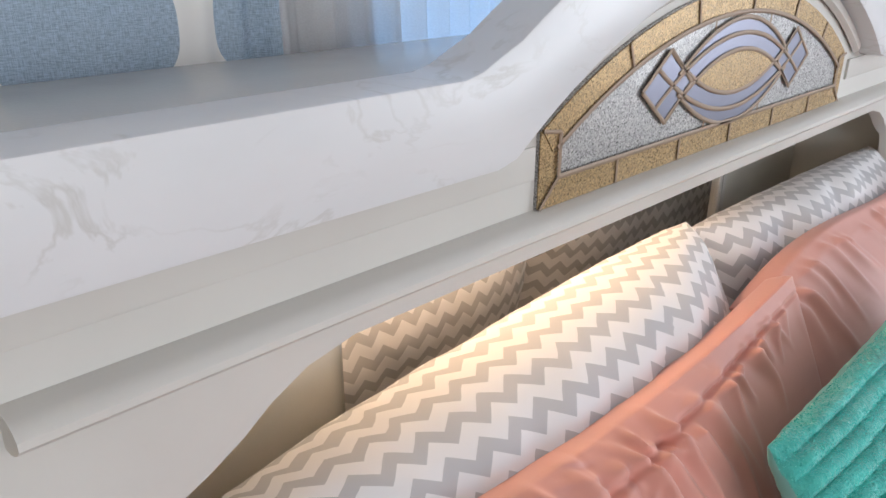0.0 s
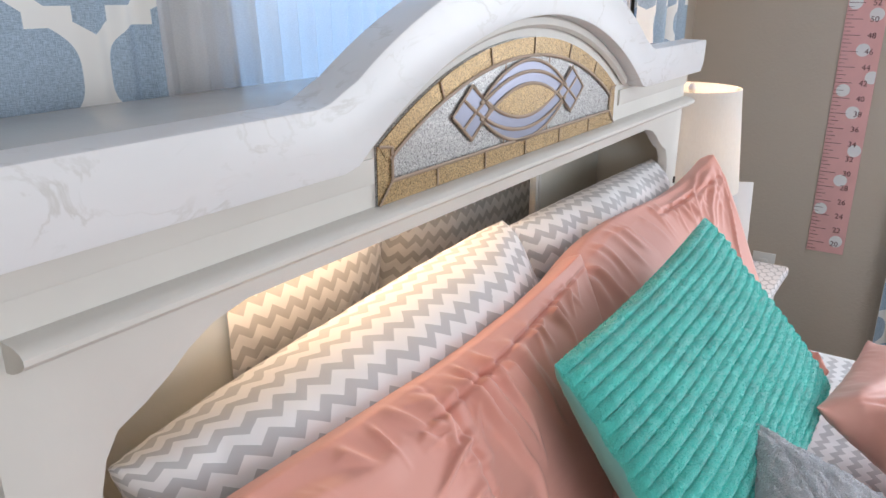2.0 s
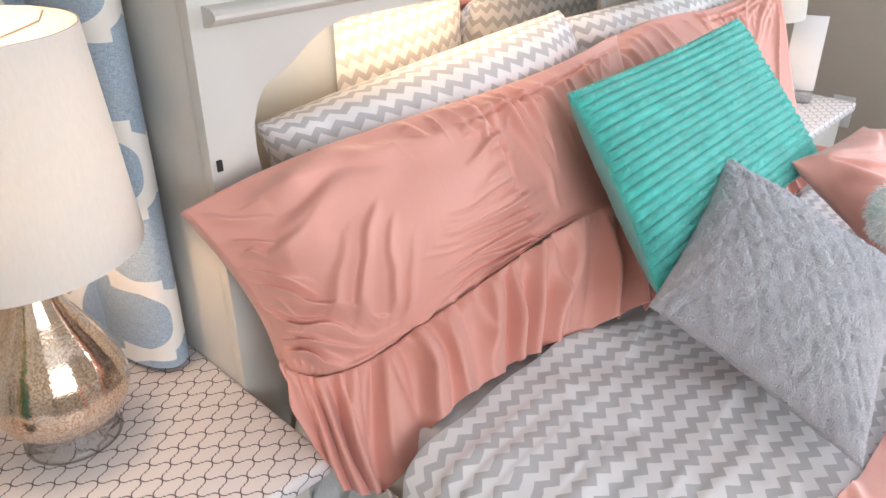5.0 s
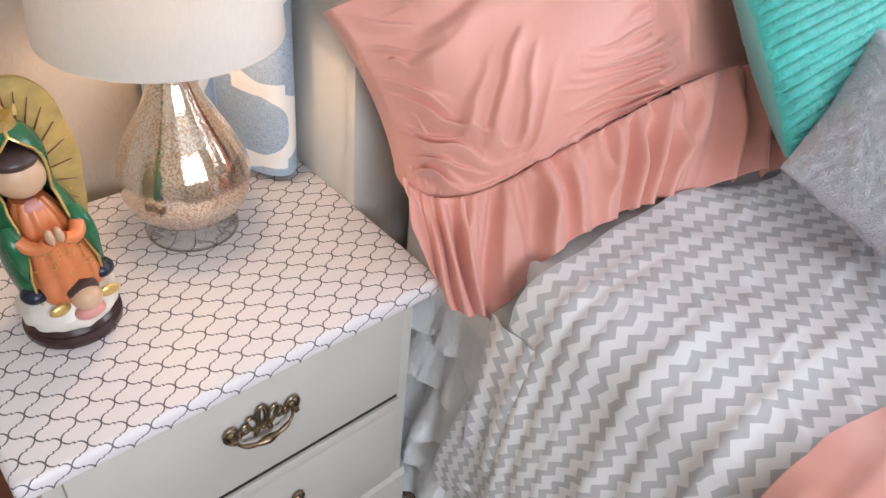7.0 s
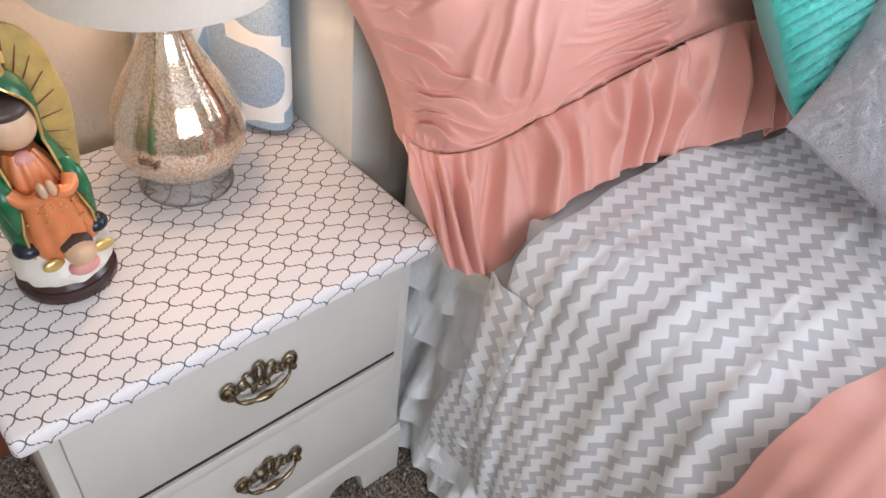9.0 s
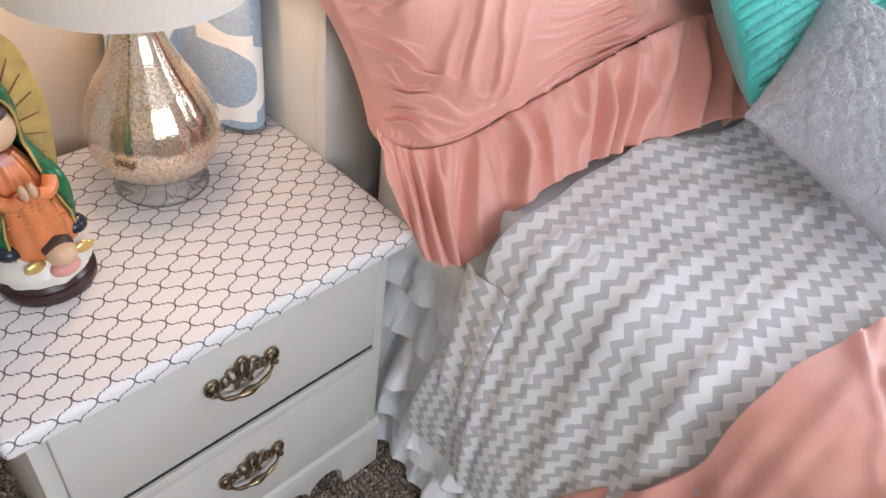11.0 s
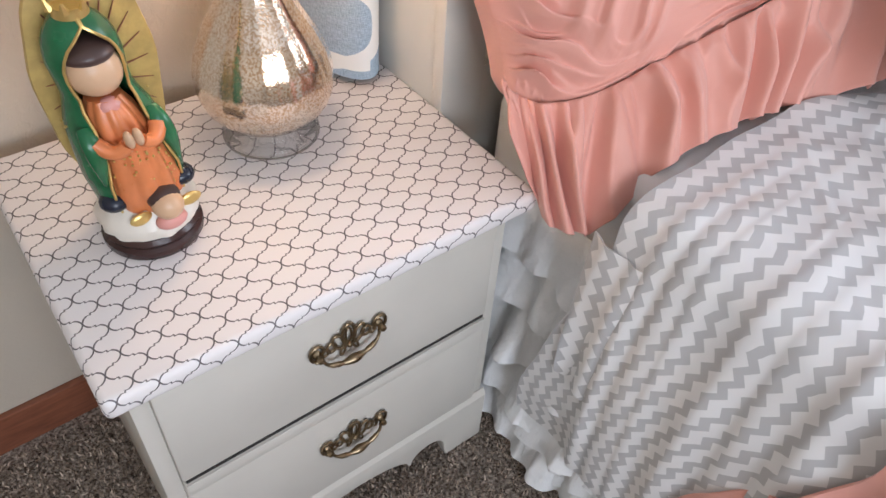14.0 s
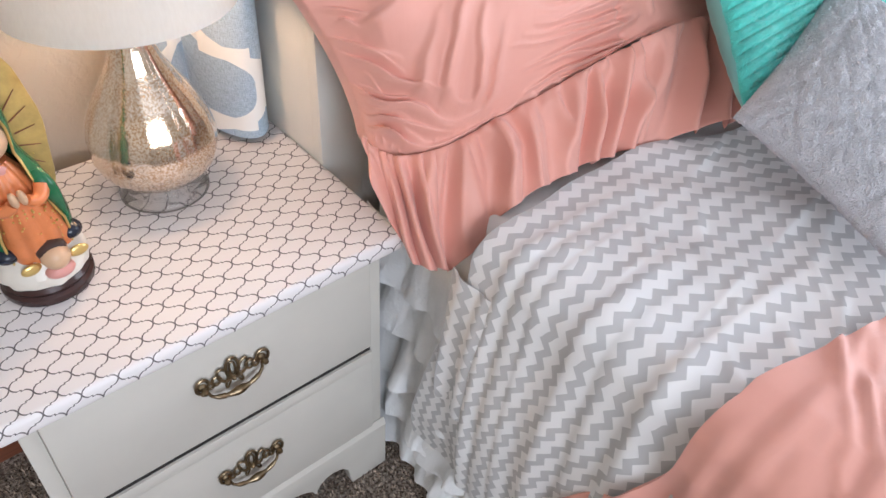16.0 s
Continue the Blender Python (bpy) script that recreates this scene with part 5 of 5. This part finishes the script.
# ---- table lamps ----
def table_lamp(label):
    t = thing("table_lamp", label, "lamp", "table lamps")
    part("foot", lathe([(0.048, 0.030), (0.052, 0.028), (0.056, 0.023), (0.057, 0.018), (0.064, 0.013), (0.066, 0.008), (0.066, 0.003), (0.062, 0.0005), (0.055, 0.0005), (0.052, 0.005), (0.050, 0.017), (0.0479, 0.0299)], 48, caps=False), CLEAR, t, "clear glass foot")
    prof = [(0.048, 0.0305), (0.066, 0.040), (0.081, 0.057), (0.089, 0.080), (0.0895, 0.104), (0.083, 0.132), (0.070, 0.160), (0.053, 0.187), (0.039, 0.212), (0.029, 0.237), (0.0245, 0.264), (0.0235, 0.305)]
    fine = []
    for (r0, z0), (r1, z1) in zip(prof, prof[1:]):
        for k in range(3):
            fine.append((r0 + (r1 - r0) * k / 3, z0 + (z1 - z0) * k / 3))
    fine.append(prof[-1])
    part("body", lathe(fine, 96, flute=0.016, flutes=16), MERCURY, t, "fluted mercury glass body")
    part("collar", lathe([(0.022, 0.3055), (0.022, 0.316), (0.012, 0.320), (0.012, 0.37), (0.016, 0.372), (0.016, 0.385)], 24), NICKEL, t)
    part("bulb", lathe([(0.012, 0.3855), (0.015, 0.40), (0.028, 0.425), (0.031, 0.445), (0.026, 0.466), (0.010, 0.478)], 24), LAMP_BULB, t)
    sh = bmesh.new()
    seg, zb, zt, rb, rt = 64, 0.305, 0.575, 0.148, 0.126
    rings = [(rb, zb), (rb - 0.0005, zb + 0.012), (rt + 0.0005, zt - 0.012), (rt, zt), (rt - 0.0025, zt), (rb - 0.0025, zb)]
    V = [[sh.verts.new((r * math.cos(2 * math.pi * i / seg), r * math.sin(2 * math.pi * i / seg), z)) for i in range(seg)] for r, z in rings]
    for a, b in zip(V, V[1:] + V[:1]):
        for i in range(seg):
            sh.faces.new((a[i], a[(i + 1) % seg], b[(i + 1) % seg], b[i]))
    s = part("shade", sh, SHADE, t, "cream fabric drum shade")
    bm = bmesh.new()
    for k in range(3):
        a = 2 * math.pi * k / 3 + 0.4
        tube([(0, 0, 0.545), (rt * 0.9 * math.cos(a), rt * 0.9 * math.sin(a), 0.560), ((rt - 0.003) * math.cos(a), (rt - 0.003) * math.sin(a), 0.571)], 0.0015, 6, False, bm)
    part("spider", bm, NICKEL, s)
    bm = bmesh.new()
    for k in (0, 1):
        tube([((-1) ** k * (0.014 + 0.03 * math.sin(math.pi * q / 10)), 0, 0.375 + 0.17 * q / 10) for q in range(11)], 0.0015, 6, False, bm)
    part("harp", bm, NICKEL, t)
    part("finial", lathe([(0.004, 0.546), (0.005, 0.556), (0.009, 0.566), (0.010, 0.574), (0.006, 0.583), (0.002, 0.586)], 16), NICKEL, t)
    return t


lp = table_lamp("table lamp with mercury glass body and lit cream shade")
lp.matrix_world = pose(-0.235, 0.088, 0.6105)
lp2 = copy_thing(lp, pose(1.83, 0.035, 0.6105, 0, 0, 40))
# ---- figurine on the nightstand ----
def curve(pts, n=10):
    """A smooth run of points through three."""
    a, b, c = (Vector(p) for p in pts)
    return [a * (1 - t) * (1 - 2 * t) + b * 4 * t * (1 - t) + c * t * (2 * t - 1) for t in (k / n for k in range(n + 1))]


def figurine():
    bm = bmesh.new()

    def add(fn, slot):
        n = len(bm.faces)
        fn()
        bm.faces.ensure_lookup_table()
        for k in range(n, len(bm.faces)):
            bm.faces[k].material_index = slot

    def joined(b2):
        me = bpy.data.meshes.new("tmp")
        b2.to_mesh(me)
        b2.free()
        bm.from_mesh(me)
        bpy.data.meshes.remove(me)

    add(lambda: joined(lathe([(0.058, 0.0), (0.060, 0.004), (0.060, 0.012), (0.056, 0.016), (0.058, 0.022), (0.054, 0.028)], 40)), 0)
    def cloud():
        b2 = lathe([(0.053, 0.0282), (0.056, 0.036), (0.056, 0.048), (0.051, 0.062), (0.044, 0.074), (0.034, 0.086)], 64)
        for v in b2.verts:
            k = 1 + 0.16 * abs(fract((v.co.x * 32, v.co.y * 32, v.co.z * 30), 2))
            v.co.x, v.co.y = v.co.x * k, v.co.y * k
        joined(b2)
    add(cloud, 1)
    # dress
    add(lambda: joined(lathe([(0.040, 0.062), (0.043, 0.075), (0.044, 0.095), (0.042, 0.115), (0.039, 0.135), (0.035, 0.155), (0.031, 0.175), (0.026, 0.195), (0.018, 0.212)], 96, (0, -0.007, 0), 0.09, 11)), 2)

    # mantle: open at the front
    def mantle():
        n, prof = 40, [(0.050, 0.070), (0.053, 0.090), (0.055, 0.115), (0.053, 0.140), (0.050, 0.165), (0.046, 0.188), (0.039, 0.208), (0.036, 0.222), (0.036, 0.234), (0.037, 0.246), (0.038, 0.258), (0.037, 0.269), (0.035, 0.279), (0.031, 0.289), (0.025, 0.298), (0.017, 0.305), (0.006, 0.311)]
        V = []
        for r, z in prof:
            gap = 0.85 - 0.20 * smooth(0.09, 0.16, z) if z < 0.20 else 0.80
            if z > 0.225:
                gap = max(0.03, 0.90 * math.sqrt(max(0.0, 1 - ((z - 0.243) / 0.050) ** 2)))
            V.append([bm.verts.new((r * math.sin(gap + (2 * math.pi - 2 * gap) * i / n), -r * math.cos(gap + (2 * math.pi - 2 * gap) * i / n) * 0.92, z)) for i in range(n + 1)])
        W = [[bm.verts.new(v.co * 0.93 + Vector((0, 0, v.co.z * 0.07))) for v in row] for row in V]
        for A in (V, W):
            for a, b in zip(A, A[1:]):
                for i in range(n):
                    bm.faces.new((a[i], a[i + 1], b[i + 1], b[i]))
        for a, b in zip(range(len(V) - 1), range(1, len(V))):
            for i in (0, n):
                bm.faces.new((V[a][i], V[b][i], W[b][i], W[a][i]))
        return V
    hold = []
    add(lambda: hold.append(mantle()), 3)
    V = hold[0]
    left, right = [r[0].co.copy() for r in V], [r[-1].co.copy() for r in V]
    add(lambda: (tube(left, 0.0017, 6, False, bm), tube(right, 0.0017, 6, False, bm)), 4)
    # head and folded arms
    add(lambda: ball((0, -0.010, 0.246), 0.0295, bm, 24, 16, (1.0, 0.92, 1.05)), 5)
    add(lambda: ball((0, -0.0075, 0.2665), 0.0285, bm, 24, 12, (1.0, 1.0, 0.50)), 6)
    add(lambda: [ball((s * 0.005, -0.058, 0.182), 0.0075, bm, 12, 8, (0.7, 1.0, 1.9), Matrix.Rotation(radians(20), 4, "X")) for s in (-1, 1)], 5)
    add(lambda: [tube(curve([(s * 0.034, -0.036, 0.176), (s * 0.022, -0.048, 0.166), (s * 0.008, -0.054, 0.174)]), [0.0095 - 0.0002 * k for k in range(11)], 14, False, bm) for s in (-1, 1)], 2)
    add(lambda: ball((0, -0.020, 0.203), 0.014, bm, 14, 8, (1.0, 0.7, 0.8)), 9)
    # mantle ends that hang from the wrists, and its dark lining by the cloud
    add(lambda: [tube(curve([(s * 0.036, -0.026, 0.190), (s * 0.039, -0.040, 0.165), (s * 0.043, -0.034, 0.118)]), [0.008 + 0.005 * math.sin(math.pi * k / 10) - 0.0006 * k for k in range(11)], 14, False, bm, 0.7) for s in (-1, 1)], 3)
    add(lambda: [ball((s * 0.040, -0.022, 0.084), 0.014, bm, 16, 10, (1.2, 1.2, 0.9)) for s in (-1, 1)], 10)
    # crown
    add(lambda: joined(lathe([(0.017, 0.300), (0.018, 0.304), (0.016, 0.310), (0.017, 0.314)], 24)), 4)
    add(lambda: [tube([(0.017 * math.cos(k * math.pi / 3), 0.017 * math.sin(k * math.pi / 3), 0.312), (0.020 * math.cos(k * math.pi / 3), 0.020 * math.sin(k * math.pi / 3), 0.323)], [0.005, 0.0015], 6, False, bm) for k in range(6)], 4)

    # rayed plaque behind
    def plaque():
        o = []
        for k in range(48):
            a = 2 * math.pi * k / 48
            z = 0.200 + 0.140 * math.cos(a)
            wd = 0.066 * abs(math.sin(a)) ** 0.75 * (1 + 0.05 * math.cos(a))
            wob = 1 + 0.018 * math.cos(a * 9)
            o.append((math.copysign(wd * wob, math.sin(a)), z))
        joined(prism(o, 0.030, 0.037, 0.002))
    add(plaque, 7)

    def rays():
        for k in range(26):
            a = 2 * math.pi * k / 26
            if abs(math.cos(a) + 1) < 0.15:
                continue
            c, s = math.cos(a), math.sin(a)
            tube([(0.030 * s, 0.029, 0.205 + 0.075 * c), (0.056 * s, 0.029, 0.203 + 0.122 * c)], [0.0012, 0.0006], 6, False, bm)
    add(rays, 8)
    # small winged bust at the foot
    add(lambda: ball((0.006, -0.056, 0.078), 0.0185, bm, 20, 12), 5)
    add(lambda: ball((0.006, -0.0480, 0.0850), 0.0190, bm, 20, 12, (1.02, 1, 0.80)), 6)
    add(lambda: ball((0.006, -0.056, 0.054), 0.015, bm, 14, 8, (1.3, 0.8, 0.8)), 9)
    add(lambda: [ball((0.006 + s * 0.030, -0.047, 0.064), 0.010, bm, 12, 8, (1.4, 0.4, 0.9)) for s in (-1, 1)], 4)

    # gold sprigs on the dress
    def sprigs():
        rng = random.Random(5)
        for k in range(70):
            a, z = rng.uniform(-0.9, 0.9), rng.uniform(0.09, 0.165)
            r = 0.0425 - max(0, z - 0.12) * 0.16
            ball((r * math.sin(a), -0.006 - r * math.cos(a), z), rng.uniform(0.0010, 0.0021), bm, 6, 4)
        for k in range(14):
            a, z = rng.choice((-1, 1)) * rng.uniform(1.15, 2.0), rng.uniform(0.10, 0.20)
            ball((0.0485 * math.sin(a), -0.0445 * math.cos(a), z), 0.0016, bm, 6, 4)
    add(sprigs, 4)
    # the figure leans a little before its upright plaque
    for v in bm.verts:
        if v.link_faces[0].material_index not in (7, 8):
            v.co.x -= 0.017 * smooth(0.07, 0.27, v.co.z)
    return bm


fig = tagged(part("figurine", figurine(), [DARK_BASE, CLOUD, ORANGE, GREEN, GOLD, SKIN, HAIR, OCHRE, TRIM, ROSE, NAVY]), "glazed statuette in green mantle and orange robe on a dark base", "figurine")
fig.matrix_world = pose(-0.441, -0.001, 0.6105, 0, 0, 3) @ Matrix.Diagonal((0.96, 0.96, 0.93, 1))

# ---- growth chart on the wall ----
chart = thing("growth_chart", "pink growth chart with white dots and inch numbers on the wall", "growth chart")
CY, CW, INCH = -0.266, 0.118, 0.0254
Z20 = 0.580
board = part("board", box(X1 - 0.006, X1 - 0.001, CY - CW / 2, CY + CW / 2, 0.545, 0.545 + 1.25, 0.001), PINK_BOARD, chart)
bm = bmesh.new()
for k in range(-1, 48):
    z = Z20 + k * INCH
    ln = 0.050 if k % 2 == 0 else 0.028
    box(X1 - 0.0072, X1 - 0.0064, CY + CW / 2 - 0.002 - ln, CY + CW / 2 - 0.002, z - 0.0008, z + 0.0008, bm=bm)
    box(X1 - 0.0072, X1 - 0.0064, CY + CW / 2 - 0.002 - 0.018, CY + CW / 2 - 0.002, z + INCH / 2 - 0.0006, z + INCH / 2 + 0.0006, bm=bm)
tagged(part("tick_marks", bm, INK, chart, smooth=False), kind="stuff")
for dz, dy in ((0.4, -0.030), (4.8, 0.036), (9.0, -0.010), (13.2, -0.036), (18.2, -0.010), (21.0, 0.030), (22.8, -0.048), (26.2, -0.008), (30.6, -0.030), (32.0, 0.036), (36.0, -0.020), (40, 0.03), (44, -0.02)):
    d = lathe([(0.021, 0), (0.021, 0.0005)], 28)
    ob = part("dot", d, WHITE_PAINT, chart)
    y = max(CY - CW / 2 + 0.0, min(CY + CW / 2, CY + dy))
    ob.data.transform(Matrix.Translation((X1 - 0.0062, y, Z20 + dz * INCH)) @ Matrix.Rotation(radians(-90), 4, "Y"))
    for v in ob.data.vertices:
        v.co.y = max(CY - CW / 2 + 0.001, min(CY + CW / 2 - 0.001, v.co.y))


def words(text, size, m, mt, parent, name="number"):
    cu = bpy.data.curves.new(name, "FONT")
    cu.body, cu.size, cu.extrude, cu.align_x, cu.align_y, cu.resolution_u = text, size, 0.0003, "CENTER", "CENTER", 3
    tmp = bpy.data.objects.new(name, cu)
    me = bpy.data.meshes.new_from_object(tmp)
    bpy.data.objects.remove(tmp)
    me.transform(m)
    me.materials.append(mt)
    ob = new(name, me)
    ob.parent = parent
    return ob


for n in range(20, 68, 2):
    m = Matrix.Translation((X1 - 0.0076, CY - 0.026, Z20 + (n - 20) * INCH)) @ Matrix.Rotation(radians(-90), 4, "Z") @ Matrix.Rotation(radians(90), 4, "X")
    words(str(n), 0.026, m, INK, chart)

# ---- small things on the far side ----
o = thing("wall_outlet", "white plastic wall outlet plate", "outlet")
part("plate", box(X1 - 0.007, X1 - 0.001, -0.11, -0.03, 0.385, 0.505, 0.003), PLASTIC, o)
part("socket", box(X1 - 0.009, X1 - 0.0068, -0.085, -0.055, 0.450, 0.480, 0.002), PLASTIC, o)
part("socket", box(X1 - 0.009, X1 - 0.0068, -0.085, -0.055, 0.410, 0.440, 0.002), PLASTIC, o)
c = thing("photo_stand", "tall white card in a silver glitter stand on the nightstand", "photo stand")
bm = box(-0.05, 0.05, -0.004, 0.004, 0.036, 0.27, 0.001)
bm.transform(Matrix.Rotation(radians(-8), 4, "X"))
part("card", bm, WHITE_PAINT, c)
part("stand_base", box(-0.045, 0.045, -0.030, 0.022, 0.0, 0.036, 0.006), SILVER_GLITTER, c, "silver glitter base")
c.matrix_world = pose(2.095, -0.06, 0.6105, 0, 0, -66)

# ---- carpet pile where the camera passes nearest ----
m, nt, b = material("carpet_fibre")
gi = nt.nodes.new("ShaderNodeNewGeometry")
cr = nt.nodes.new("ShaderNodeValToRGB")
for k, (pos, col) in enumerate(((0.0, (0.05, 0.035, 0.028)), (0.3, (0.16, 0.12, 0.09)), (0.6, (0.36, 0.27, 0.205)), (1.0, (0.66, 0.55, 0.44)))):
    e = cr.color_ramp.elements[k] if k < 2 else cr.color_ramp.elements.new(pos)
    e.position, e.color = pos, (*col, 1)
nt.links.new(gi.outputs["Random Per Island"], cr.inputs[0])
nt.links.new(cr.outputs[0], b.inputs["Base Color"])
b.inputs["Roughness"].default_value = 1.0
patch = new("patch", finish("patch", sheet(lambda u, v: (-1.15 + 1.35 * u, -0.85 + 1.10 * v, 0.0), 8, 8), CARPET))
pile = fibres("carpet_pile", patch, None, 60000, 0.010, 0.0016, m, 11, 0.1, 0.9)
bpy.data.objects.remove(patch)
tagged(pile, "short twisted brown and beige carpet pile", "carpet")
